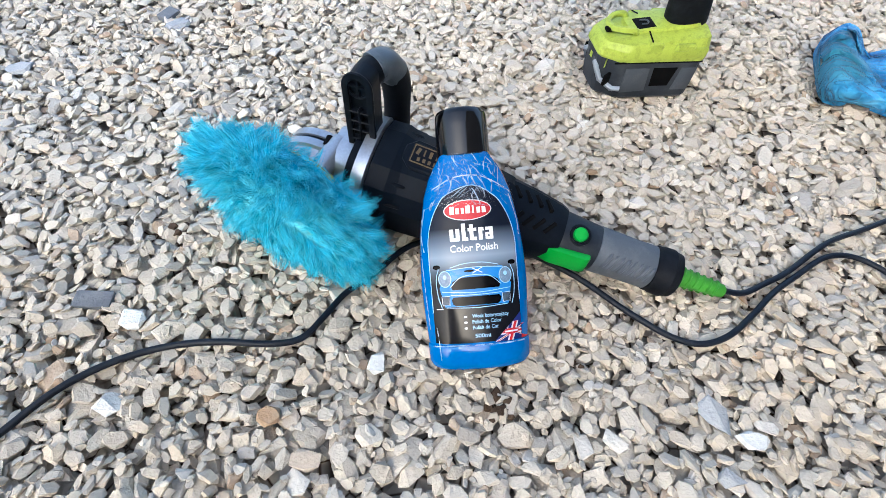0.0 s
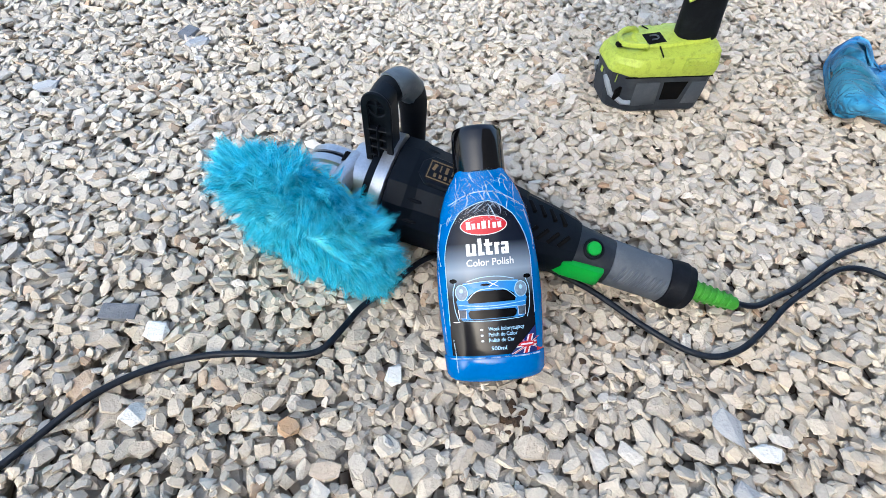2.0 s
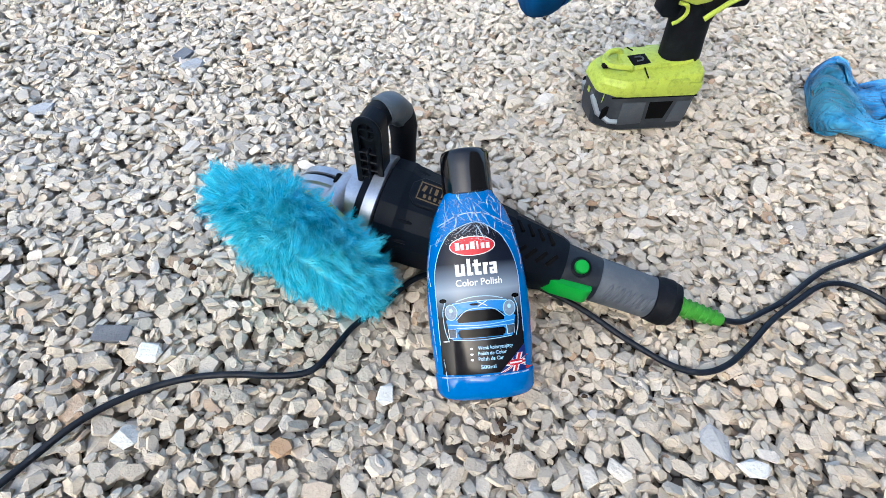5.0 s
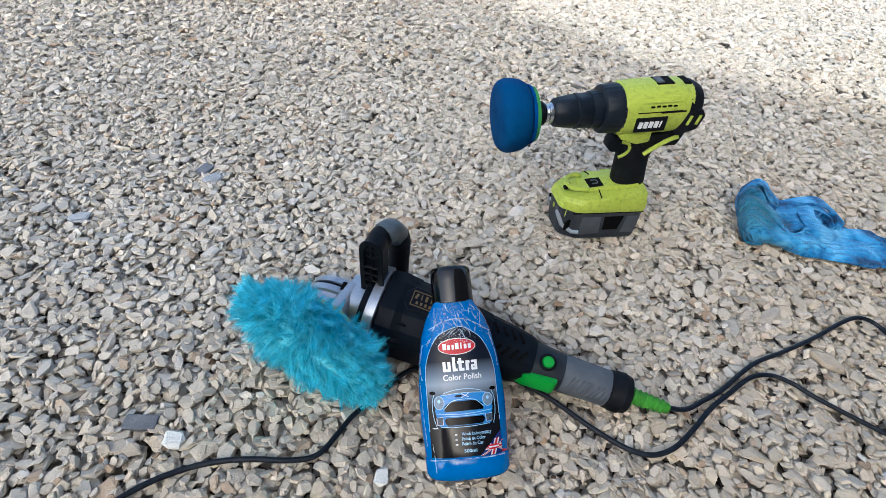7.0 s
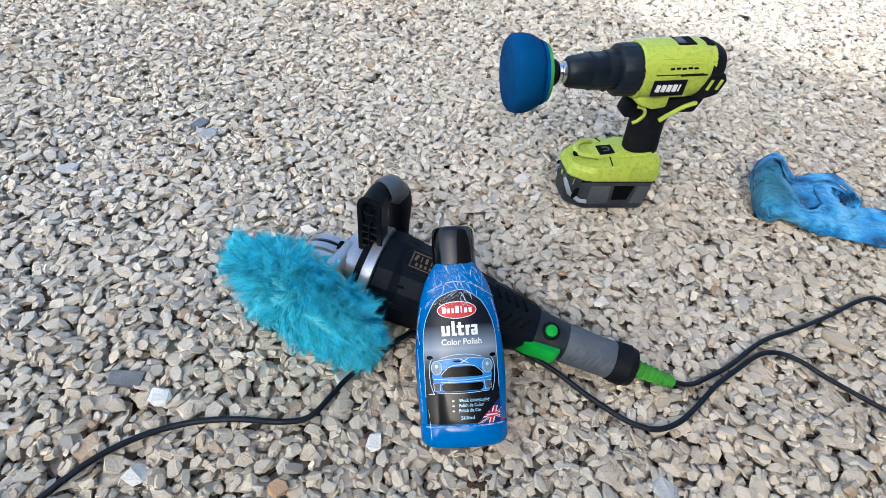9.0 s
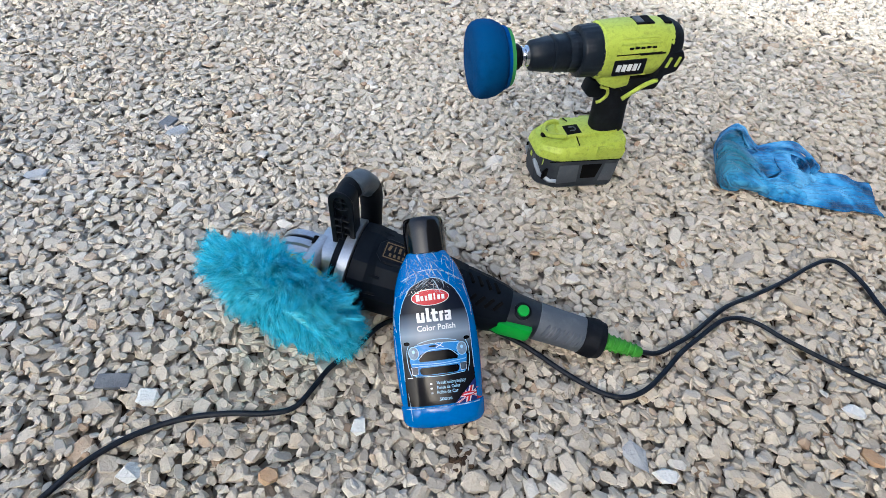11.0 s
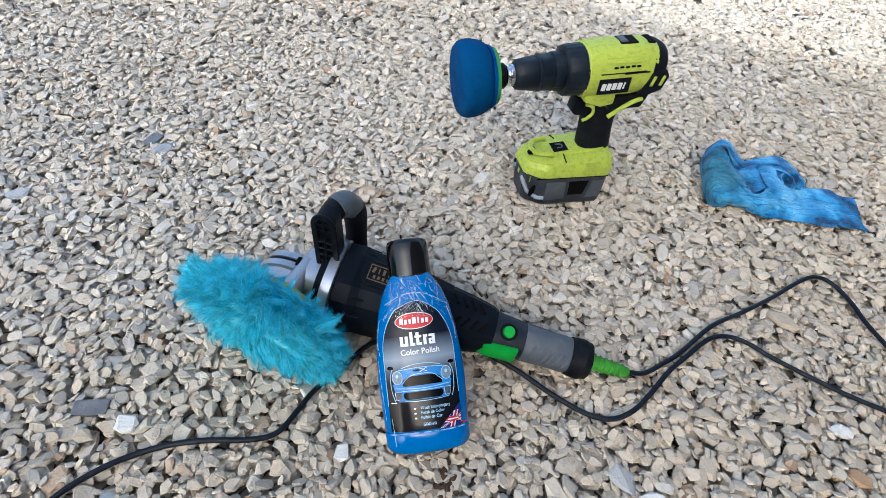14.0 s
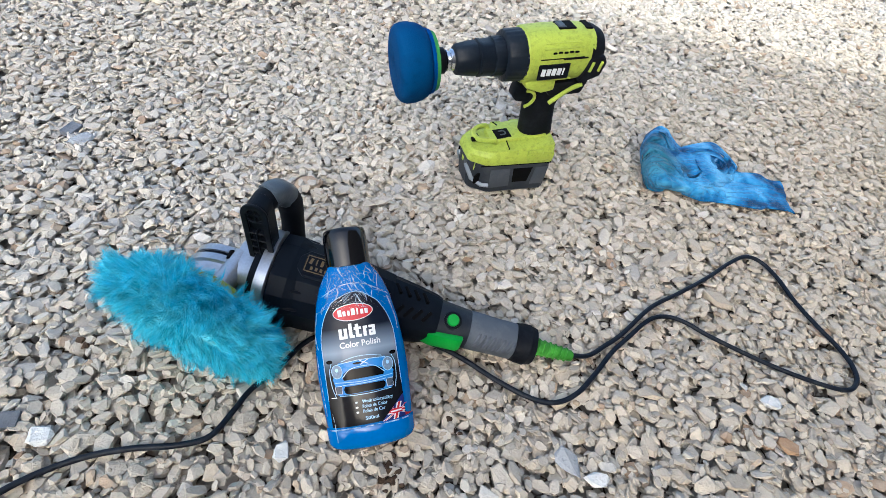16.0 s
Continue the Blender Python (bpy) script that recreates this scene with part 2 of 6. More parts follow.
PRINT_GREY = surface("print_grey", (0.035, 0.05, 0.075), 0.3, dirt=(0.12, 0.16, 0.20), amount=0.6, scale=300, bump=0, spec=0.3)
PRINT_LAMP = surface("print_lamp_grey", (0.13, 0.19, 0.27), 0.3, dirt=(0.3, 0.38, 0.46), amount=0.6, scale=400, bump=0, spec=0.3)
PRINT_NAVY = surface("print_navy", (0.004, 0.016, 0.13), 0.3, amount=0.1, bump=0, spec=0.3)


def wool_material():
    m, n, l, b = shader("dyed_wool")
    geo, pos = n.new("ShaderNodeNewGeometry"), n.new("ShaderNodeTexCoord")
    tone = ramp(n, [(0.0, (0.030, 0.40, 0.58)), (0.5, (0.070, 0.58, 0.75)), (1.0, (0.22, 0.77, 0.90))])
    l.new(geo.outputs["Random Per Island"], tone.inputs["Fac"])
    blot = n.new("ShaderNodeTexNoise")
    blot.inputs["Scale"].default_value = 120
    l.new(pos.outputs["Object"], blot.inputs["Vector"])
    hue = n.new("ShaderNodeHueSaturation")
    span = n.new("ShaderNodeMapRange")
    span.inputs["From Min"].default_value, span.inputs["From Max"].default_value, span.inputs["To Min"].default_value, span.inputs["To Max"].default_value = 0.3, 0.7, 0.66, 1.30
    l.new(blot.outputs["Fac"], span.inputs["Value"])
    l.new(span.outputs["Result"], hue.inputs["Value"])
    l.new(tone.outputs["Color"], hue.inputs["Color"])
    l.new(hue.outputs["Color"], b.inputs["Base Color"])
    b.inputs["Roughness"].default_value = 0.7
    b.inputs["Specular IOR Level"].default_value = 0.15
    b.inputs["Sheen Weight"].default_value = 0.15
    b.inputs["Sheen Tint"].default_value = (0.3, 0.85, 0.95, 1)
    # thin fibres let some of the light through
    through_light = n.new("ShaderNodeBsdfTranslucent")
    l.new(hue.outputs["Color"], through_light.inputs["Color"])
    mix = n.new("ShaderNodeMixShader")
    mix.inputs["Fac"].default_value = 0.32
    l.new(b.outputs[0], mix.inputs[1])
    l.new(through_light.outputs[0], mix.inputs[2])
    l.new(mix.outputs[0], n["Material Output"].inputs["Surface"])
    return m


def cloth_material():
    m, n, l, b = shader("blue_microfibre")
    pos = n.new("ShaderNodeTexCoord")
    blot = n.new("ShaderNodeTexNoise")
    blot.inputs["Scale"].default_value, blot.inputs["Detail"].default_value = 26, 7
    l.new(pos.outputs["Object"], blot.inputs["Vector"])
    tone = ramp(n, [(0.36, (0.010, 0.060, 0.15)), (0.46, (0.020, 0.17, 0.40)), (0.54, (0.055, 0.29, 0.58)), (0.66, (0.14, 0.44, 0.72))])
    l.new(blot.outputs["Fac"], tone.inputs["Fac"])
    # the dried polish that has soaked into one corner
    away = n.new("ShaderNodeVectorMath")
    away.operation = "DISTANCE"
    wob = n.new("ShaderNodeVectorMath")
    wob.operation = "MULTIPLY_ADD"
    wob.inputs[1].default_value = (0.05, 0.05, 0.05)
    l.new(blot.outputs["Color"], wob.inputs[0])
    l.new(pos.outputs["Object"], wob.inputs[2])
    l.new(wob.outputs[0], away.inputs[0])
    away.inputs[1].default_value = (0.500, 0.650, 0.060)
    soak = n.new("ShaderNodeMapRange")
    soak.inputs["From Min"].default_value, soak.inputs["From Max"].default_value, soak.inputs["To Min"].default_value, soak.inputs["To Max"].default_value = 0.022, 0.074, 0.85, 0.0
    l.new(away.outputs["Value"], soak.inputs["Value"])
    stain = n.new("ShaderNodeMix")
    stain.data_type = "RGBA"
    l.new(soak.outputs["Result"], stain.inputs[0])
    l.new(tone.outputs["Color"], stain.inputs[6])
    stain.inputs[7].default_value = (0.028, 0.14, 0.20, 1)
    weave = n.new("ShaderNodeTexNoise")
    weave.inputs["Scale"].default_value, weave.inputs["Detail"].default_value = 900, 4
    l.new(pos.outputs["Object"], weave.inputs["Vector"])
    l.new(stain.outputs[2], b.inputs["Base Color"])
    b.inputs["Roughness"].default_value = 0.9
    b.inputs["Specular IOR Level"].default_value = 0.1
    b.inputs["Sheen Weight"].default_value = 0.1
    # small sharp creases that run along the cloth
    lie = n.new("ShaderNodeMapping")
    lie.inputs["Rotation"].default_value, lie.inputs["Scale"].default_value = (0, 0, radians(25)), (22, 95, 50)
    l.new(pos.outputs["Object"], lie.inputs["Vector"])
    pucker = n.new("ShaderNodeTexNoise")
    pucker.inputs["Scale"].default_value, pucker.inputs["Detail"].default_value, pucker.inputs["Distortion"].default_value = 1.0, 2.0, 0.4
    l.new(lie.outputs["Vector"], pucker.inputs["Vector"])
    ridge = ramp(n, [(0.40, (1, 1, 1)), (0.50, (0, 0, 0)), (0.60, (1, 1, 1))])
    l.new(pucker.outputs["Fac"], ridge.inputs["Fac"])
    creased = n.new("ShaderNodeBump")
    creased.inputs["Strength"].default_value, creased.inputs["Distance"].default_value = 0.75, 0.0035
    l.new(ridge.outputs["Color"], creased.inputs["Height"])
    bp = n.new("ShaderNodeBump")
    l.new(creased.outputs["Normal"], bp.inputs["Normal"])
    bp.inputs["Strength"].default_value, bp.inputs["Distance"].default_value = 0.5, 0.0008
    l.new(weave.outputs["Fac"], bp.inputs["Height"])
    l.new(bp.outputs["Normal"], b.inputs["Normal"])
    return m


def label_material():
    """The printed film on the bottle: black arch, a silver fade behind the name, black foot."""
    m, n, l, b = shader("printed_label")
    pos = n.new("ShaderNodeTexCoord")
    xyz = n.new("ShaderNodeSeparateXYZ")
    l.new(pos.outputs["Object"], xyz.inputs[0])
    span = n.new("ShaderNodeMapRange")
    span.inputs["From Min"].default_value, span.inputs["From Max"].default_value = 0.02, 0.14
    l.new(xyz.outputs["Z"], span.inputs["Value"])
    tone = ramp(n, [(0.0, (0.006, 0.006, 0.008)), (0.36, (0.006, 0.007, 0.01)), (0.44, (0.06, 0.08, 0.105)), (0.53, (0.21, 0.265, 0.34)), (0.60, (0.11, 0.145, 0.20)), (0.70, (0.006, 0.009, 0.018)), (1.0, (0.005, 0.006, 0.012))])
    l.new(span.outputs["Result"], tone.inputs["Fac"])
    l.new(tone.outputs["Color"], b.inputs["Base Color"])
    scuff = n.new("ShaderNodeTexNoise")
    scuff.inputs["Scale"].default_value, scuff.inputs["Detail"].default_value = 60, 5
    l.new(pos.outputs["Object"], scuff.inputs["Vector"])
    gl = n.new("ShaderNodeMapRange")
    gl.inputs["To Min"].default_value, gl.inputs["To Max"].default_value = 0.08, 0.22
    b.inputs["Specular IOR Level"].default_value = 0.16
    l.new(scuff.outputs["Fac"], gl.inputs["Value"])
    l.new(gl.outputs["Result"], b.inputs["Roughness"])
    return m




def film_material():
    """Clear shrink film: see-through, with the sky caught on its creases."""
    m, n, l, b = shader("clear_film")
    pos = n.new("ShaderNodeTexCoord")
    crease = n.new("ShaderNodeTexVoronoi")
    crease.feature = "DISTANCE_TO_EDGE"
    crease.inputs["Scale"].default_value = 65
    warp = n.new("ShaderNodeTexNoise")
    warp.inputs["Scale"].default_value = 60
    l.new(pos.outputs["Object"], warp.inputs["Vector"])
    mixv = n.new("ShaderNodeMix")
    mixv.data_type = "VECTOR"
    mixv.inputs[0].default_value = 0.06
    l.new(pos.outputs["Object"], mixv.inputs[4])
    l.new(warp.outputs["Color"], mixv.inputs[5])
    tall = n.new("ShaderNodeMapping")
    tall.inputs["Scale"].default_value = (1.0, 1.0, 0.42)
    l.new(mixv.outputs[1], tall.inputs["Vector"])
    l.new(tall.outputs["Vector"], crease.inputs["Vector"])
    bp = n.new("ShaderNodeBump")
    bp.inputs["Strength"].default_value, bp.inputs["Distance"].default_value = 0.35, 0.003
    l.new(crease.outputs["Distance"], bp.inputs["Height"])
    gloss = n.new("ShaderNodeBsdfGlossy")
    gloss.inputs["Roughness"].default_value = 0.12
    l.new(bp.outputs["Normal"], gloss.inputs["Normal"])
    clear = n.new("ShaderNodeBsdfTransparent")
    line = ramp(n, [(0.0, (0.045, 0.045, 0.045)), (0.035, (0.022, 0.022, 0.022))])
    l.new(crease.outputs["Distance"], line.inputs["Fac"])
    mix = n.new("ShaderNodeMixShader")
    l.new(line.outputs["Color"], mix.inputs["Fac"])
    l.new(clear.outputs[0], mix.inputs[1])
    l.new(gloss.outputs[0], mix.inputs[2])
    l.new(mix.outputs[0], n["Material Output"].inputs["Surface"])
    return m


FILM = film_material()


def crease_glint_material():
    """Folds of clear film with their glints painted in: half see-through, half pale."""
    m, n, l, b = shader("film_fold_glint")
    b.inputs["Base Color"].default_value, b.inputs["Roughness"].default_value = (0.55, 0.70, 0.84, 1), 0.2
    clear = n.new("ShaderNodeBsdfTransparent")
    pos, patch = n.new("ShaderNodeTexCoord"), n.new("ShaderNodeTexNoise")
    patch.inputs["Scale"].default_value = 220
    l.new(pos.outputs["Object"], patch.inputs["Vector"])
    span = n.new("ShaderNodeMapRange")
    span.inputs["From Min"].default_value, span.inputs["From Max"].default_value, span.inputs["To Min"].default_value, span.inputs["To Max"].default_value = 0.3, 0.7, 0.15, 0.85
    l.new(patch.outputs["Fac"], span.inputs["Value"])
    mix = n.new("ShaderNodeMixShader")
    l.new(span.outputs["Result"], mix.inputs["Fac"])
    l.new(clear.outputs[0], mix.inputs[1])
    l.new(b.outputs[0], mix.inputs[2])
    l.new(mix.outputs[0], n["Material Output"].inputs["Surface"])
    return m


CREASE_GLINT = crease_glint_material()
CHUCK = surface("dusty_black_plastic", (0.005, 0.009, 0.016), 0.46, dirt=(0.026, 0.034, 0.046), amount=0.5, scale=60, grain=800, bump=0.25, depth=0.0004, spec=0.22)
SOIL = stone_material("damp_soil", [(0.0, (0.035, 0.02, 0.012)), (1.0, (0.06, 0.036, 0.02))], (0.12, 0.08, 0.05))
WOOL, CLOTH, LABEL = wool_material(), cloth_material(), label_material()


# ---- mesh helpers ----
def part(name, bm, material, parent=None, label="", smooth=True, angle=35):
    """Links a bmesh as one mesh object, under a thing or a part."""
    me = bpy.data.meshes.new(name)
    bmesh.ops.recalc_face_normals(bm, faces=bm.faces)
    bm.to_mesh(me)
    bm.free()
    return mesh_part(name, me, material, parent, label, smooth, angle)


def mesh_part(name, me, material, parent=None, label="", smooth=True, angle=35):
    me.materials.append(material)
    if smooth:
        for p in me.polygons:
            p.use_smooth = True
        me.set_sharp_from_angle(angle=radians(angle))
    ob = new(name, me)
    ob.parent = parent
    if label:
        tagged(ob, label)
    return ob


def thing(name, m, label, category, group=""):
    ob = new(name)
    ob.empty_display_size = 0.05
    ob.matrix_world = m
    return tagged(ob, label, category, group)


def box(sx, sy, sz, at=(0, 0, 0), bevel=0.0, segments=2, turn=(0, 0, 0), taper=None, bm=None):
    """A bevelled block, centred; taper = (fx, fy) shrinks its top."""
    b = bmesh.new()
    bmesh.ops.create_cube(b, size=1)
    for v in b.verts:
        fx, fy = (taper if taper and v.co.z > 0 else (1, 1))
        v.co = Vector((v.co.x * sx * fx, v.co.y * sy * fy, v.co.z * sz))
    if bevel:
        bmesh.ops.bevel(b, geom=b.edges[:], offset=bevel, segments=segments, profile=0.5, affect="EDGES")
    b.transform(pose(*at, *turn))
    return join(bm, b)


def join(bm, b):
    if bm is None:
        return b
    me = bpy.data.meshes.new("tmp")
    b.to_mesh(me)
    b.free()
    bm.from_mesh(me)
    bpy.data.meshes.remove(me)
    return bm


def lathe(profile, axis="X", sides=40, at=(0, 0, 0), squash=(1, 1), power=2.0, bm=None, ribs=None):
    """A turned body: profile = (place along the axis, radius); squash and power turn its circle into a rounded box; ribs = (count, depth)."""
    b = bmesh.new()
    rings = []
    for x, r in profile:
        ring = []
        for i in range(sides):
            a = 2 * math.pi * i / sides
            c, s = math.cos(a), math.sin(a)
            k = (abs(c) ** power + abs(s) ** power) ** (-1 / power)
            if ribs:
                k *= 1 - ribs[1] * (0.5 + 0.5 * math.cos(a * ribs[0]))
            p, q = r * c * k * squash[0], r * s * k * squash[1]
            co = {"X": (x, p, q), "Y": (p, x, q), "Z": (p, q, x)}[axis]
            ring.append(b.verts.new(Vector(co) + Vector(at)))
        rings.append(ring)
    for r0, r1 in zip(rings, rings[1:]):
        for i in range(sides):
            b.faces.new((r0[i], r0[(i + 1) % sides], r1[(i + 1) % sides], r1[i]))
    b.faces.new(rings[0])
    b.faces.new(rings[-1])
    return join(bm, b)


def spline(points, steps=12):
    """A smooth line through the points."""
    p = [Vector(q) for q in points]
    p = [2 * p[0] - p[1]] + p + [2 * p[-1] - p[-2]]
    out = []
    for i in range(1, len(p) - 2):
        for k in range(steps):
            t = k / steps
            out.append(0.5 * (2 * p[i] + (p[i + 1] - p[i - 1]) * t + (2 * p[i - 1] - 5 * p[i] + 4 * p[i + 1] - p[i + 2]) * t * t
                              + (3 * p[i] - p[i - 1] - 3 * p[i + 1] + p[i + 2]) * t ** 3))
    return out + [p[-2]]


def sweep(line, radius, sides=14, flat=1.0, up=Vector((0, 0, 1)), power=2.0, bm=None):
    """A tube along a line; radius may be a function of 0..1; flat squeezes it across."""
    b = bmesh.new()
    n = len(line)
    rings, side = [], None
    for i, p in enumerate(line):
        d = (line[min(i + 1, n - 1)] - line[max(i - 1, 0)]).normalized()
        if side is None:
            side = d.cross(up)
            if side.length < 1e-4:
                side = d.cross(Vector((0, 1, 0)))
        side = (side - d * side.dot(d)).normalized()
        top = side.cross(d)
        r = radius(i / (n - 1)) if callable(radius) else radius
        ring = []
        for k in range(sides):
            a = 2 * math.pi * k / sides
            c, s = math.cos(a), math.sin(a)
            m = (abs(c) ** power + abs(s) ** power) ** (-1 / power)
            ring.append(b.verts.new(p + (side * c * flat + top * s) * r * m))
        rings.append(ring)
    for r0, r1 in zip(rings, rings[1:]):
        for k in range(sides):
            b.faces.new((r0[k], r0[(k + 1) % sides], r1[(k + 1) % sides], r1[k]))
    b.faces.new(rings[0])
    b.faces.new(rings[-1])
    return join(bm, b)


def prism(outline, depth, bevel=0.0, segments=2, plane="XZ"):
    """An outline of (x, z), given thickness about y = 0, with rounded edges."""
    b = bmesh.new()
    vs = [b.verts.new((x, -depth / 2, z)) for x, z in outline]
    f = b.faces.new(vs)
    ex = bmesh.ops.extrude_face_region(b, geom=[f])
    for v in ex["geom"]:
        if isinstance(v, bmesh.types.BMVert):
            v.co.y += depth
    if bevel:
        bmesh.ops.bevel(b, geom=b.edges[:], offset=bevel, segments=segments, profile=0.5, affect="EDGES", clamp_overlap=True)
    return b


def text_mesh(body, size, bold=0.0, shear=0.0):
    cu = bpy.data.curves.new("writing", "FONT")
    cu.body, cu.size, cu.align_x, cu.align_y, cu.offset, cu.shear, cu.resolution_u = body, size, "CENTER", "CENTER", bold, shear, 3
    ob = bpy.data.objects.new("writing", cu)
    scene.collection.objects.link(ob)
    me = bpy.data.meshes.new_from_object(ob.evaluated_get(bpy.context.evaluated_depsgraph_get()))
    bpy.data.objects.remove(ob)
    return me


# ---- setting: the bed of gravel ----
rng = np.random.default_rng(7)
bm = bmesh.new()
bmesh.ops.create_grid(bm, x_segments=8, y_segments=8, size=300)
ground = part("ground", bm, BED)
ground.location = (0, 0, -0.022)
tagged(ground, "flat yard bed of compacted earth and gravel", "ground", kind="structure")

# an unseen wall added behind the camera; its sloping top shapes the near gravel's shade
wall = part("shade_wall_south", prism([(-3.5, -0.02), (6.0, -0.02), (6.0, 3.30), (-0.6, 3.36), (-1.3, 3.50), (-3.5, 4.45)], 0.3, 0.01, 1), RENDER_WALL)
wall.matrix_world = pose(0, -5.1, 0)
tagged(wall, "unseen plain rendered wall added to shade the near gravel", "wall", kind="structure")
# an unseen dark wall added to the right, blocking sky so that side renders darker
side_wall = part("shade_wall_east", box(0.3, 6.0, 4.6, (0, -0.9, 2.28), 0.01, 1), DARK_WALL)
side_wall.matrix_world = pose(1.42, -1.25, 0, 0, 0, -8)
tagged(side_wall, "unseen dark rendered wall added to cut light on the right", "wall", kind="structure")


def chip(k, fine):
    """A broken limestone chip of about unit size: a flat split top, a smaller underside, sharp slanting sides."""
    r = np.random.default_rng(100 + k)
    b = bmesh.new()
    if k % 4 == 3:
        for _ in range(13 if fine else 9):
            d = r.normal(size=3)
            d /= np.abs(d).max() ** 0.5 * np.linalg.norm(d) ** 0.5
            b.verts.new(Vector(d * r.uniform(0.44, 0.53)))
    else:
        lean = r.normal(0, 0.13, 2)
        for count, radius, low, high in (((int(r.integers(4, 7)), 0.45, 0.34, 0.46), (int(r.integers(5, 8)), 0.52, -0.20, 0.20), (int(r.integers(3, 5)), 0.38, -0.46, -0.36)) if fine
                                         else ((int(r.integers(4, 6)), 0.45, 0.22, 0.46), (int(r.integers(4, 6)), 0.46, -0.46, -0.10))):
            start = r.uniform(0, 6.283)
            for i in range(count):
                a = start + 6.283 * (i + r.uniform(-0.30, 0.30)) / count
                d = radius * r.uniform(0.80, 1.12)
                x, y = d * math.cos(a), d * math.sin(a)
                b.verts.new((x, y, (high if count > 3 and low > 0 else r.uniform(low, high)) + lean[0] * x + lean[1] * y))
    hull = bmesh.ops.convex_hull(b, input=b.verts[:])
    loose = {v for v in (*hull["geom_interior"], *hull["geom_unused"]) if isinstance(v, bmesh.types.BMVert)}
    bmesh.ops.delete(b, geom=list(loose), context="VERTS")
    bmesh.ops.dissolve_limit(b, angle_limit=radians(12), verts=b.verts[:], edges=b.edges[:])
    bmesh.ops.triangulate(b, faces=b.faces[:])
    b.verts.index_update()
    vs = np.array([v.co[:] for v in b.verts])
    fs = np.array([[v.index for v in f.verts] for f in b.faces])
    b.free()
    size = vs.max(0) - vs.min(0)
    return (vs - (vs.max(0) + vs.min(0)) / 2) / size, fs


FINE = [chip(k, True) for k in range(80)]
COARSE = [chip(k, False) for k in range(40)]


def planes(chips):
    """The planes of each chip's faces: outward normals and distances."""
    out = []
    for v, f in chips:
        a, b, c = v[f[:, 0]], v[f[:, 1]], v[f[:, 2]]
        n = np.cross(b - a, c - a)
        d = (n * a).sum(1)
        n, d = np.where(d[:, None] < 0, -n, n), np.abs(d)
        out.append((n, d))
    return out


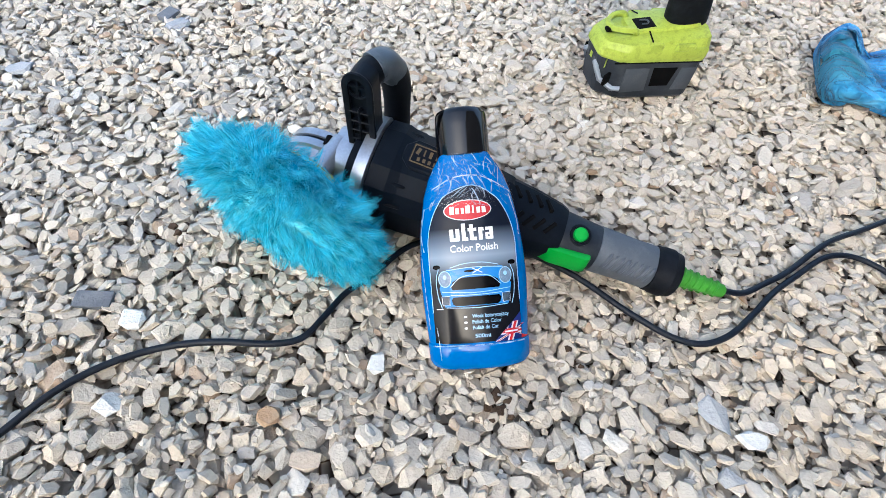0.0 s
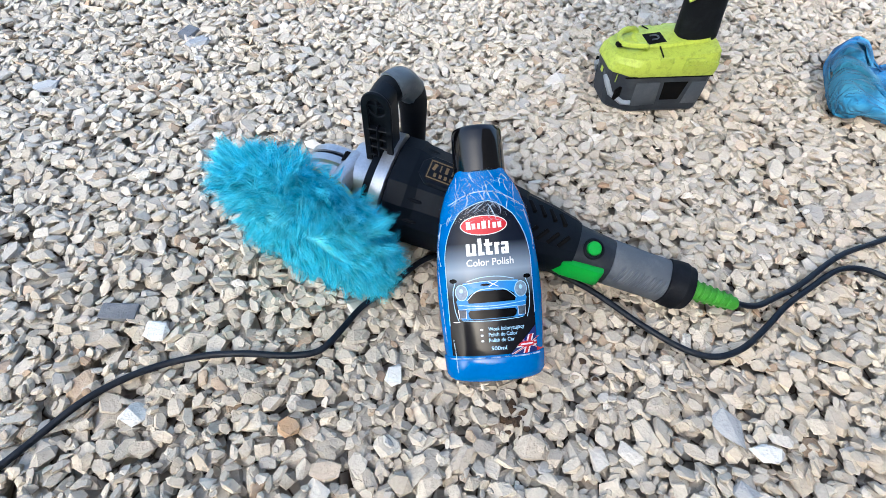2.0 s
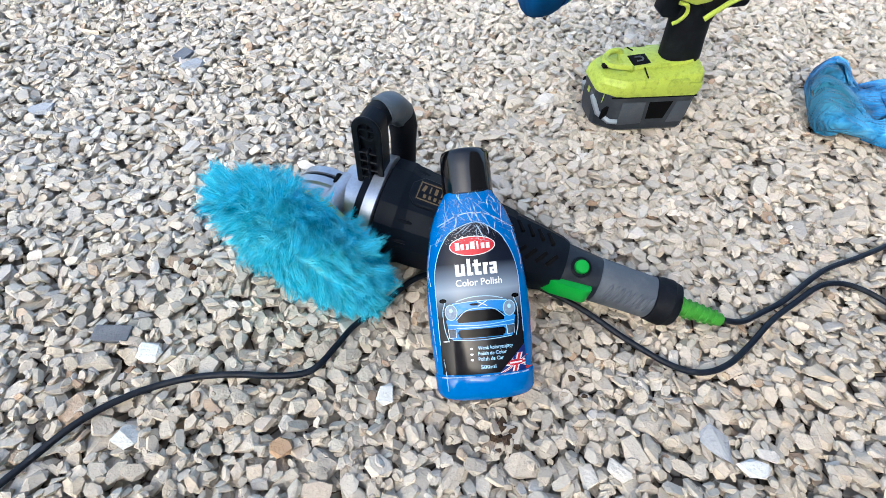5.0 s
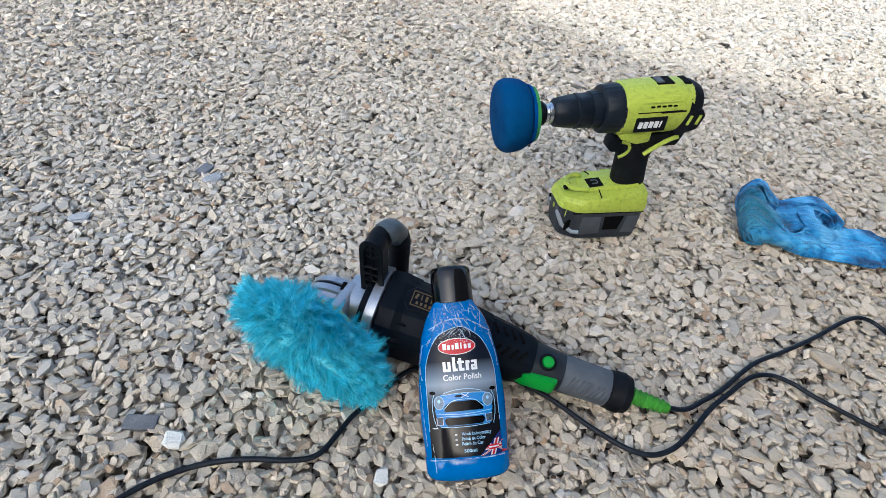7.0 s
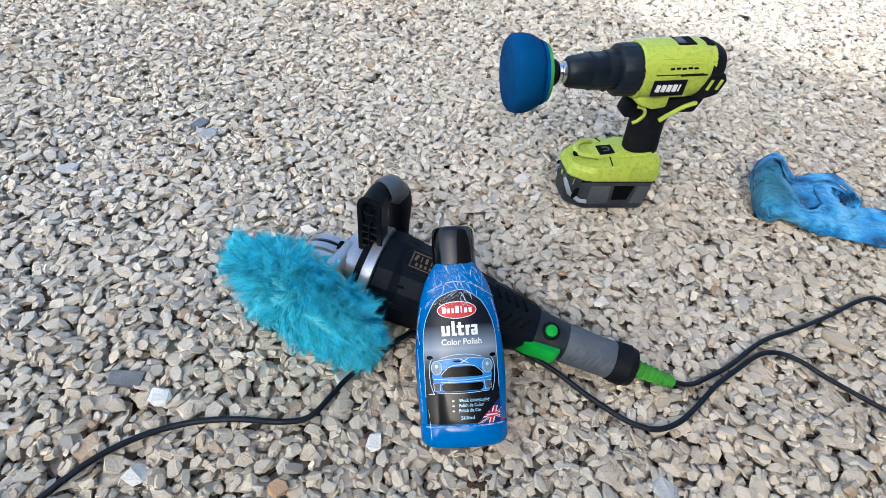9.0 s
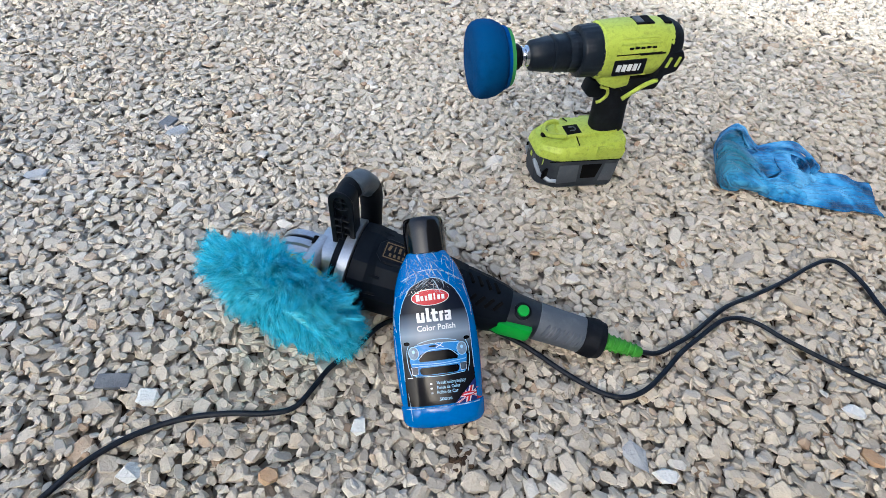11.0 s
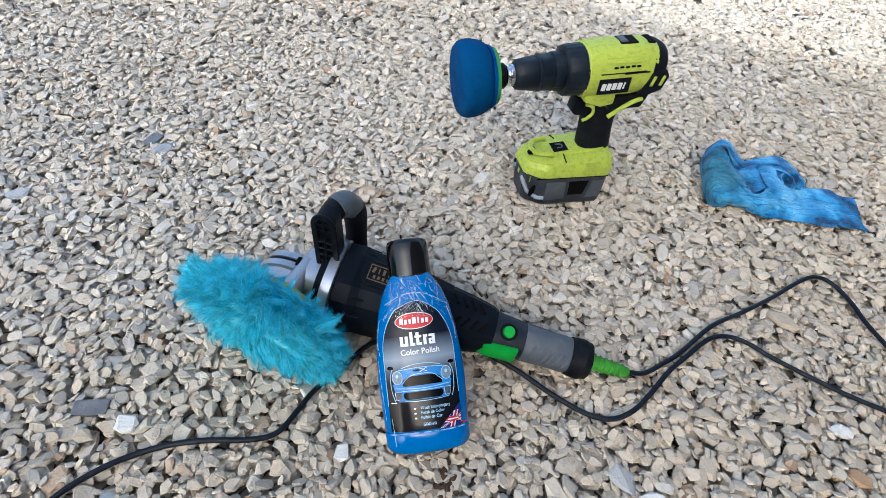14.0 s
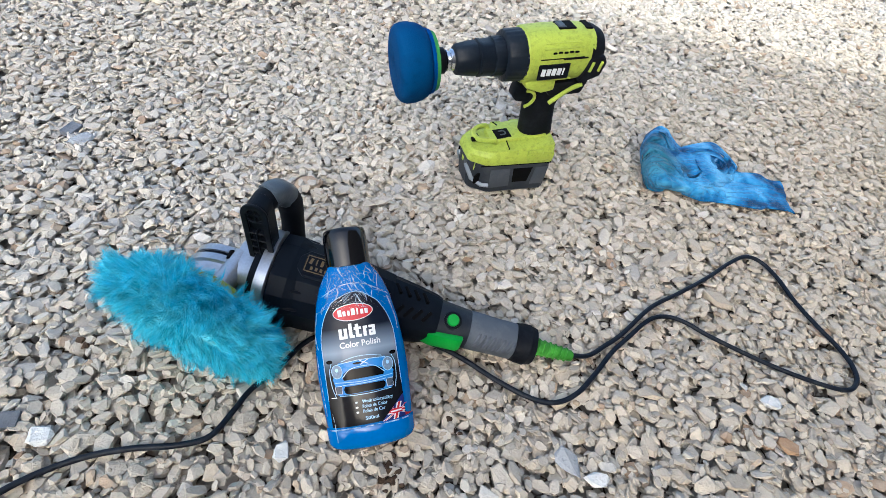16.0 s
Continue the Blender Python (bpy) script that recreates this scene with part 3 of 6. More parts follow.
def settle(places, chips, mean, spread, seed, floor, cap, cell, clear=()):
    """Drops stones one after another at the places given: each comes to rest on what already lies there, leaning with it, and stays only where it keeps below the
    level of the bed. Gives chip number, turn, size and place of each."""
    r = np.random.default_rng(seed)
    shapes = planes(chips)
    x0, y0 = places[:, 0].min() - 0.05, places[:, 1].min() - 0.05
    heap = np.full((int((places[:, 0].max() - x0 + 0.05) / cell) + 1, int((places[:, 1].max() - y0 + 0.05) / cell) + 1), floor)
    limit = np.full(heap.shape, cap)
    for x, y, z, reach in clear:
        ix, iy, k = int((x - x0) / cell), int((y - y0) / cell), int(reach / cell)
        if k < ix < heap.shape[0] - k and k < iy < heap.shape[1] - k:
            part_of = limit[ix - k:ix + k + 1, iy - k:iy + k + 1]
            np.minimum(part_of, z, out=part_of)
    grids = {}
    for k in range(1, 20):
        gx, gy = np.mgrid[-k:k + 1, -k:k + 1] * cell
        grids[k] = (gx, gy)
    n = len(places)
    sizes = np.clip(mean * np.exp(r.normal(0, spread, n)), mean * 0.42, mean * 2.1)
    # the last third are small chips that only fill hollows
    late = np.arange(n) > n * 0.62
    sizes = np.where(late, sizes * 0.62, sizes)
    form = np.stack([r.uniform(1.05, 1.60, n), r.uniform(0.70, 1.04, n), r.uniform(0.30, 0.54, n)], 1) * sizes[:, None]
    yaws, wobble, kinds, slack = r.uniform(0, 6.283, n), r.normal(0, 0.13, (n, 2)), r.integers(len(chips), size=n), r.normal(0, 0.0011, n) - np.where(late, 0.0030, 0.0)
    out = []
    for i in range(n):
        x, y = places[i]
        ix, iy = int((x - x0) / cell), int((y - y0) / cell)
        for shrink in (1.0, 0.70):
            sc = form[i] * shrink
            k = min(19, int(sc[0] * 0.62 / cell) + 1)
            gx, gy = grids[k]
            window, top_of = heap[ix - k:ix + k + 1, iy - k:iy + k + 1], limit[ix - k:ix + k + 1, iy - k:iy + k + 1]
            # lean with the stones below
            q = max(1, k * 2 // 3)
            low = window[k - q:k + q + 1, k - q:k + q + 1]
            hx, hy = gx[k - q:k + q + 1, k - q:k + q + 1], gy[k - q:k + q + 1, k - q:k + q + 1]
            ss = (hx * hx).sum()
            sx = min(0.6, max(-0.6, 0.75 * (low * hx).sum() / ss)) + wobble[i, 0]
            sy = min(0.6, max(-0.6, 0.75 * (low * hy).sum() / ss)) + wobble[i, 1]
            up = np.array((-sx, -sy, 1.0)) / math.sqrt(sx * sx + sy * sy + 1)
            c, si = math.cos(yaws[i]), math.sin(yaws[i])
            ax = np.array((c, si, sx * c + sy * si))
            ax /= math.sqrt(ax @ ax)
            ay = np.array((up[1] * ax[2] - up[2] * ax[1], up[2] * ax[0] - up[0] * ax[2], up[0] * ax[1] - up[1] * ax[0]))
            m = np.stack([ax, ay, up], 1)
            nn, dd = shapes[kinds[i]]
            nw = (nn / sc) @ m.T
            hi, lo = nw[:, 2] > 1e-9, nw[:, 2] < -1e-9
            a, b = nw[hi], nw[lo]
            roof = ((dd[hi] / a[:, 2])[:, None, None] - (a[:, 0] / a[:, 2])[:, None, None] * gx - (a[:, 1] / a[:, 2])[:, None, None] * gy).min(0)
            base = ((dd[lo] / b[:, 2])[:, None, None] - (b[:, 0] / b[:, 2])[:, None, None] * gx - (b[:, 1] / b[:, 2])[:, None, None] * gy).max(0)
            inside = roof > base
            if not inside.any():
                break
            z = (window[inside] - base[inside]).max() - 0.0007
            lift = z + roof[inside]
            if (lift > top_of[inside] + slack[i]).any():
                continue
            window[inside] = np.maximum(window[inside], lift)
            out.append((int(kinds[i]), m, sc, np.array((x, y, z))))
            break
    return out


def stone_field(name, settled, chips, label):
    """All the stones of one stretch as one mesh."""
    vs, fs, count = [], [], 0
    for k, m, sc, at in settled:
        v, f = chips[k]
        p = (v * sc) @ m.T + at
        vs.append(p)
        fs.append(f + count)
        count += len(p)
    vs, fs = np.concatenate(vs), np.concatenate(fs)
    me = bpy.data.meshes.new(name)
    me.vertices.add(len(vs))
    me.vertices.foreach_set("co", vs.ravel())
    me.loops.add(fs.size)
    me.loops.foreach_set("vertex_index", fs.ravel().astype(np.int32))
    me.polygons.add(len(fs))
    me.polygons.foreach_set("loop_start", np.arange(0, fs.size, 3, dtype=np.int32))
    me.update(calc_edges=True)
    me.shade_flat()
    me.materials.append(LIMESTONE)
    ob = new(name, me)
    tagged(ob, label, "gravel", kind="stuff")
    return ob


# ---- the polish bottle, leaning back on the polishing machine ----
def frame_matrix(x, z, at):
    """A pose whose z runs along z and whose x lies as near as can be to x."""
    z = Vector(z).normalized()
    x = Vector(x)
    x = (x - z * x.dot(z)).normalized()
    y = z.cross(x)
    return Matrix.Translation(at) @ Matrix((x, y, z)).transposed().to_4x4()


HALF_WIDTH = [(0.0, 0.0335), (0.002, 0.0362), (0.006, 0.0382), (0.0172, 0.0387), (0.0186, 0.0385), (0.0194, 0.0375), (0.0225, 0.0381), (0.037, 0.0391), (0.063, 0.0401), (0.084, 0.0393),
              (0.106, 0.0372), (0.128, 0.0330), (0.141, 0.0286), (0.149, 0.0246), (0.155, 0.0205), (0.159, 0.0185)]
HALF_DEPTH = [(0.0, 0.0190), (0.002, 0.0212), (0.006, 0.0234), (0.0172, 0.0242), (0.0186, 0.0240), (0.0194, 0.0227), (0.0225, 0.0229), (0.09, 0.0236), (0.128, 0.0222), (0.149, 0.0195), (0.159, 0.0180)]


def between(table, h):
    return float(np.interp(h, [a for a, _ in table], [b for _, b in table]))


def bottle_front(x, h, lift=0.0):
    """The place on the bottle's front at x across and h up, raised by lift."""
    w, d, p = between(HALF_WIDTH, h), between(HALF_DEPTH, h), 2.5
    return Vector((x, -d * max(0.0, 1 - abs(x / w) ** p) ** (1 / p) - lift, h))


def printed(name, rows, material, parent, lift, label=""):
    """Print on the bottle: rows of (h, left, right), laid on its curved front."""
    b = bmesh.new()
    grid = [[b.verts.new(bottle_front(l + (r - l) * k / 12, h, lift)) for k in range(13)] for h, l, r in rows]
    for r0, r1 in zip(grid, grid[1:]):
        for k in range(12):
            b.faces.new((r0[k], r0[k + 1], r1[k + 1], r1[k]))
    return part(name, b, material, parent, label)


def oval(cx, ch, rx, rh, n=18):
    return [(ch - rh * math.cos(math.pi * i / n), cx - rx * math.sin(math.pi * i / n) - 1e-5, cx + rx * math.sin(math.pi * i / n) + 1e-5) for i in range(n + 1)]


def band(h0, h1, l0, r0, l1, r1, n=6):
    return [(h0 + (h1 - h0) * i / n, l0 + (l1 - l0) * i / n, r0 + (r1 - r0) * i / n) for i in range(n + 1)]


def stroke(name, points, width, material, parent, lift, label="", smooth=True):
    b = bmesh.new()
    line = [(p.x, p.y) for p in spline([(x, h, 0) for x, h in points], 8)] if smooth else points
    pts = []
    for (xa, ha), (xb, hb) in zip(line, line[1:]):
        d = math.hypot(xb - xa, hb - ha) or 1e-6
        pts.append((xa, ha, -(hb - ha) / d, (xb - xa) / d))
    pts.append((*line[-1], *pts[-1][2:]))
    rows = [(b.verts.new(bottle_front(x - nx * width / 2, h - nh * width / 2, lift)), b.verts.new(bottle_front(x + nx * width / 2, h + nh * width / 2, lift))) for x, h, nx, nh in pts]
    for (a, c), (e, f) in zip(rows, rows[1:]):
        b.faces.new((a, c, f, e))
    return part(name, b, material, parent, label)


def lettering(name, body, x, h, size, material, parent, lift, width=None, bold=0.0, shear=0.0):
    me = text_mesh(body, size, bold, shear)
    xs = [v.co.x for v in me.vertices]
    k = width / (max(xs) - min(xs)) if width else 1
    mid = (max(xs) + min(xs)) / 2
    for v in me.vertices:
        v.co = bottle_front(x + (v.co.x - mid) * k, h + v.co.y, lift)
    return mesh_part(name, me, material, parent, smooth=False)


def build_bottle():
    b = thing("polish_bottle", frame_matrix((0.985, 0.1, 0.114), (-0.18, 0.761, 0.624), (0.0445, 0.198, 0.0115)),
              "blue plastic polish bottle with black cap, leaning on the polisher", "bottle")
    bm = bmesh.new()
    rings = []
    for h, w in HALF_WIDTH:
        d, ring = between(HALF_DEPTH, h), []
        for i in range(72):
            a = 2 * math.pi * i / 72
            c, s = math.cos(a), math.sin(a)
            k = (abs(c) ** 2.5 + abs(s) ** 2.5) ** (-1 / 2.5)
            ring.append(bm.verts.new((w * c * k, d * s * k, h)))
        rings.append(ring)
    for r0, r1 in zip(rings, rings[1:]):
        for i in range(72):
            bm.faces.new((r0[i], r0[(i + 1) % 72], r1[(i + 1) % 72], r1[i]))
    bm.faces.new(rings[0])
    bm.faces.new(rings[-1])
    body = part("body", bm, BOTTLE_BLUE, b, angle=50)
    part("cap", lathe([(0.1565, 0.0192), (0.157, 0.0199), (0.178, 0.0197), (0.1868, 0.0193), (0.1900, 0.0183), (0.1913, 0.0162), (0.1916, 0.0)], "Z", 64), CAP_BLACK, b, "glossy black screw cap", angle=50)
    part("neck", lathe([(0.152, 0.0165), (0.1578, 0.0165)], "Z", 32), BOTTLE_BLUE, b)
    film = bmesh.new()
    tiers = []
    for i in range(9):
        h = 0.120 + 0.0375 * i / 8
        tiers.append([film.verts.new((lambda w, d, c, sn: (w * c, d * sn, h + 0.0008 * math.sin(7 * k + i)))(
            (between(HALF_WIDTH, h) + 0.0013) * (abs(math.cos(2 * math.pi * k / 64)) ** 2.5 + abs(math.sin(2 * math.pi * k / 64)) ** 2.5) ** -0.4,
            (between(HALF_DEPTH, h) + 0.0013) * (abs(math.cos(2 * math.pi * k / 64)) ** 2.5 + abs(math.sin(2 * math.pi * k / 64)) ** 2.5) ** -0.4,
            math.cos(2 * math.pi * k / 64), math.sin(2 * math.pi * k / 64))) for k in range(64)])
    for r0, r1 in zip(tiers, tiers[1:]):
        for k in range(64):
            film.faces.new((r0[k], r0[(k + 1) % 64], r1[(k + 1) % 64], r1[k]))
    wrap = part("shrink_film", film, FILM, b, "creased clear shrink film")
    wrap.visible_shadow = False
    # the sharp creases of the film, standing a little proud, their glints painted pale
    r = np.random.default_rng(8)
    creases = bmesh.new()
    for i in range(62):
        h = r.uniform(0.118, 0.156)
        wide_at = between(HALF_WIDTH, h) * 0.86
        x, slope = r.uniform(-wide_at, wide_at), r.normal(0, 0.55)
        length, width = r.uniform(0.006, 0.024), r.uniform(0.00014, 0.00055)
        bow, row = r.normal(0, 0.002), []
        if i % 4 == 0:
            slope = math.copysign(1.6 + 2 * r.random(), -x)
        for k in range(9):
            f = k / 8
            hh = min(0.1568, max(0.118, h + (f - 0.5) * length / math.hypot(1, slope)))
            xx = x + slope * (f - 0.5) * length / math.hypot(1, slope) + bow * math.sin(math.pi * f) + r.normal(0, 0.00018)
            limit = between(HALF_WIDTH, hh) * 0.93
            xx = min(limit, max(-limit, xx))
            half = width * math.sin(math.pi * (0.08 + 0.84 * f))
            row.append((creases.verts.new(bottle_front(xx - half, hh, 0.0015)), creases.verts.new(bottle_front(xx, hh, 0.0019)), creases.verts.new(bottle_front(xx + half, hh, 0.0015))))
        for (a, c, e), (f, g, q) in zip(row, row[1:]):
            creases.faces.new((a, c, g, f))
            creases.faces.new((c, e, q, g))
    folds = part("film_crease_glint", creases, CREASE_GLINT, wrap)
    folds.visible_shadow = False
    # long pale highlights painted down the sides and round the foot
    for pts, width in (([(-0.0352, 0.112), (-0.0372, 0.090), (-0.0365, 0.060), (-0.0352, 0.030)], 0.0005), ([(-0.0325, 0.120), (-0.0362, 0.100), (-0.0350, 0.088)], 0.0007), 
                       ([(0.0300, 0.126), (0.0345, 0.108), (0.0352, 0.096)], 0.0007), ([(-0.0340, 0.0185), (-0.015, 0.0192), (0.012, 0.0190), (0.0345, 0.0188)], 0.0007), ([(-0.026, 0.133), (-0.008, 0.1405), (0.010, 0.1400), (0.027, 0.131)], 0.0007),
                       ([(-0.0300, 0.0330), (-0.0290, 0.0200), (-0.0285, 0.0080)], 0.0006)):
        stroke("film_crease_glint", pts, width, CREASE_GLINT, wrap, 0.0012).visible_shadow = False
    # the printed film
    lab = [(h, -w, w) for h, w in [(0.0205 + (0.134 - 0.0205) * i / 40, 0.0) for i in range(41)]]
    rows = []
    for h, _, _ in lab:
        w = 0.0318 if h < 0.088 else 0.0318 * math.sqrt(max(0.0004, 1 - ((h - 0.088) / 0.0463) ** 2))
        rows.append((h, -w, w))
    label = printed("label", rows, LABEL, b, 0.0003, "black and silver printed label")
    edge = [(x, h) for h, x, _ in rows[8:]] + [(x, h) for h, _, x in reversed(rows[8:])]
    stroke("label_rim", edge[::3], 0.0005, PRINT_PALE, label, 0.0005)
    # the red badge
    printed("badge_rim", oval(-0.001, 0.1165, 0.0172, 0.0074), WHITE_PRINT, label, 0.0005)
    badge = printed("badge", oval(-0.001, 0.1165, 0.0166, 0.0068), RED_PRINT, label, 0.0008, "red oval badge")
    for k, (w, hh) in enumerate([(0.0036, 0.0062), (0.0028, 0.0046), (0.0022, 0.0046), (0.0036, 0.0062), (0.0014, 0.0062), (0.0028, 0.0046), (0.0030, 0.0046)]):
        x = -0.0122 + k * 0.0038
        w = w * 0.9
        printed("badge_mark", band(0.1140, 0.1140 + hh * 0.9, x - w / 2, x + w / 2, x - w / 2, x + w / 2, 2), WHITE_PRINT, label, 0.0011)
    # the squared letters of the name, bar by bar
    for h0, h1, l0, r0 in ((0.0948, 0.1034, -0.0152, -0.0124), (0.0948, 0.1034, -0.0108, -0.0080), (0.0946, 0.0970, -0.0146, -0.0086), (0.0946, 0.1070, -0.0064, -0.0036), (0.0946, 0.0970, -0.0050, -0.0020),
                           (0.0950, 0.1060, -0.0008, 0.0020), (0.1012, 0.1034, -0.0020, 0.0042), (0.0946, 0.0970, 0.0002, 0.0042), (0.0946, 0.1034, 0.0056, 0.0084), (0.1010, 0.1034, 0.0066, 0.0094),
                           (0.0946, 0.1032, 0.0134, 0.0160), (0.1012, 0.1034, 0.0106, 0.0156), (0.0946, 0.0966, 0.0110, 0.0156), (0.0980, 0.0996, 0.0110, 0.0156), (0.0950, 0.0994, 0.0104, 0.0124)):
        printed("name_print", band(h0, h1, l0, r0, l0, r0, 2), WHITE_PRINT, label, 0.0008)
    lettering("kind_print", "Color Polish", 0.0015, 0.0892, 0.0072, WHITE_PRINT, label, 0.0008, 0.0345, 0.0001)
    # the drawn car front
    printed("car_body", band(0.0475, 0.0610, -0.0225, 0.0235, -0.0255, 0.0262) + band(0.0615, 0.0750, -0.0256, 0.0263, -0.0195, 0.0205)[0:], PRINT_BLUE, label, 0.0005)
    printed("car_grille", [(h, -w + 0.0005, w + 0.0005) for h, w in ((0.0598, 0.0170), (0.0625, 0.0178), (0.0655, 0.0165), (0.0675, 0.0135), (0.0685, 0.0085))], PRINT_BLACK, label, 0.0008)
    printed("car_intake", [(h, -w + 0.0005, w + 0.0005) for h, w in ((0.0480, 0.0150), (0.0495, 0.0172), (0.0525, 0.0180), (0.0545, 0.0165))], PRINT_BLACK, label, 0.0008)
    for sgn in (-1, 1):
        cx = 0.0005 + sgn * 0.0218
        printed("car_headlight_rim", oval(cx, 0.0680, 0.0047, 0.0060, 12), PRINT_PALE, label, 0.0009)
        printed("car_headlight", oval(cx, 0.0680, 0.0042, 0.0055, 12), PRINT_LAMP, label, 0.0012)
        printed("car_headlight_glow", oval(cx, 0.0694, 0.0013, 0.0016, 10), PRINT_PALE, label, 0.0014)
        printed("car_fog_lamp", band(0.0492, 0.0552, cx - 0.0028, cx + 0.0020, cx - 0.0032, cx + 0.0026, 3), PRINT_GREY, label, 0.0009)
        printed("car_mirror", oval(0.0005 + sgn * 0.0272, 0.0768, 0.0028, 0.0017, 8), PRINT_BLACK, label, 0.0006)
        stroke("car_line", [(cx + sgn * 0.0040, 0.0755), (cx + sgn * 0.0062, 0.0680), (cx + sgn * 0.0058, 0.0560), (cx + sgn * 0.0035, 0.0470)], 0.0005, PRINT_PALE, label, 0.001)
        stroke("car_line", [(cx - 0.0028, 0.0488), (cx + 0.0022, 0.0488), (cx + 0.0028, 0.0556), (cx - 0.0032, 0.0556), (cx - 0.0028, 0.0488)], 0.0004, WHITE_PRINT, label, 0.0011, smooth=False)
    for pts in ([(-0.0170, 0.0760), (-0.008, 0.0782), (0.0005, 0.0788), (0.009, 0.0782), (0.0180, 0.0760)], [(-0.0200, 0.0742), (-0.009, 0.0752), (0.0005, 0.0755), (0.010, 0.0752), (0.0210, 0.0742)],
                [(-0.0178, 0.0620), (-0.010, 0.0686), (0.0005, 0.0700), (0.011, 0.0686), (0.0188, 0.0620)], [(-0.0240, 0.0588), (0.0005, 0.0572), (0.0250, 0.0588)],
                [(-0.0215, 0.0472), (0.0005, 0.0462), (0.0225, 0.0472)], [(-0.0180, 0.0560), (0.0005, 0.0556), (0.0190, 0.0560)]):
        stroke("car_line", pts, 0.00048, PRINT_PALE, label, 0.001)
    stroke("car_star", [(-0.001, 0.0712), (0.006, 0.0750)], 0.0005, WHITE_PRINT, label, 0.0012, smooth=False)
    stroke("car_star", [(-0.001, 0.0750), (0.006, 0.0712)], 0.0005, WHITE_PRINT, label, 0.0012, smooth=False)
    printed("car_scoop", oval(-0.0035, 0.0730, 0.0036, 0.0009, 8), PRINT_BLACK, label, 0.0011)
    for body_text, h, w in (("Wosk koloryzuj\u0105cy", 0.0400, 0.0280), ("Polish de Color", 0.0358, 0.0225), ("Polish de Car", 0.0316, 0.0200), ("500ml", 0.0255, 0.0120)):
        lettering("small_print", body_text, -0.0045 + w / 2 if body_text != "500ml" else 0.0030, h, 0.0040, PRINT_PALE, label, 0.0007, w * 0.94, 0.00003)
        if body_text != "500ml":
            printed("small_mark", oval(-0.0086, h - 0.0001, 0.0012, 0.0008, 8), WHITE_PRINT, label, 0.0007)
    # the flag in the corner
    # its field is a triangle; every stripe is cut to it
    slope = lambda h: 0.0105 + (h - 0.0198) * 1.05
    printed("flag_field", [(h, slope(h), 0.0316) for h in np.linspace(0.0198, 0.0395, 8)], PRINT_NAVY, label, 0.0006)
    for half, mat, lift in ((0.0022, WHITE_PRINT, 0.0008), (0.0010, RED_PRINT, 0.0010)):
        printed("flag_stripe", [(h, max(slope(h), 0.0255 - half + (h - 0.028) * 0.35), 0.0255 + half + (h - 0.028) * 0.35) for h in np.linspace(0.0200, 0.0335, 8)], mat, label, lift)
        printed("flag_stripe", [(h, slope(h), 0.0314) for h in np.linspace(0.0265 - half * 0.8, 0.0265 + half * 0.8, 4)], mat, label, lift)
        for way in (-1, 1):
            printed("flag_stripe", [(h, max(slope(h), 0.0255 + way * (h - 0.0265) * 2.0 - half * 0.7), max(slope(h) + 1e-4, min(0.0314, 0.0255 + way * (h - 0.0265) * 2.0 + half * 0.7))) for h in np.linspace(0.0202, 0.0310, 8)], mat, label, lift - 0.00005)
    printed("flag_badge", oval(0.0238, 0.0268, 0.0060, 0.0022, 8), RED_PRINT, label, 0.0012)
    printed("flag_mark", band(0.0262, 0.0274, 0.0190, 0.0286, 0.0190, 0.0286, 2), WHITE_PRINT, label, 0.0014)
    stroke("tick_print", [(-0.0290, 0.0460), (-0.0240, 0.0462)], 0.0007, WHITE_PRINT, label, 0.0007, smooth=False)
    return b


build_bottle()

# ---- the polishing machine, lying on its side ----
AXIS = Vector((0.971, -0.202, -0.123)).normalized()
SPIN = Vector((-0.22, -0.94, -0.21))
SPIN = (SPIN - AXIS * SPIN.dot(AXIS)).normalized()
UPSIDE = AXIS.cross(-SPIN)
HEAD = Vector((-0.064, 0.350, 0.0545))
TOOL = Matrix.Translation(HEAD) @ Matrix((AXIS, -SPIN, UPSIDE)).transposed().to_4x4()
TO_TOOL = TOOL.inverted()


def round_pose(x, phi, r):
    """A pose on the machine's round body: z outward at the angle phi from its upper side towards the spindle side, x along the body."""
    return Matrix.Translation((x, 0, 0)) @ Matrix.Rotation(radians(phi), 4, "X") @ Matrix.Translation((0, 0, r))


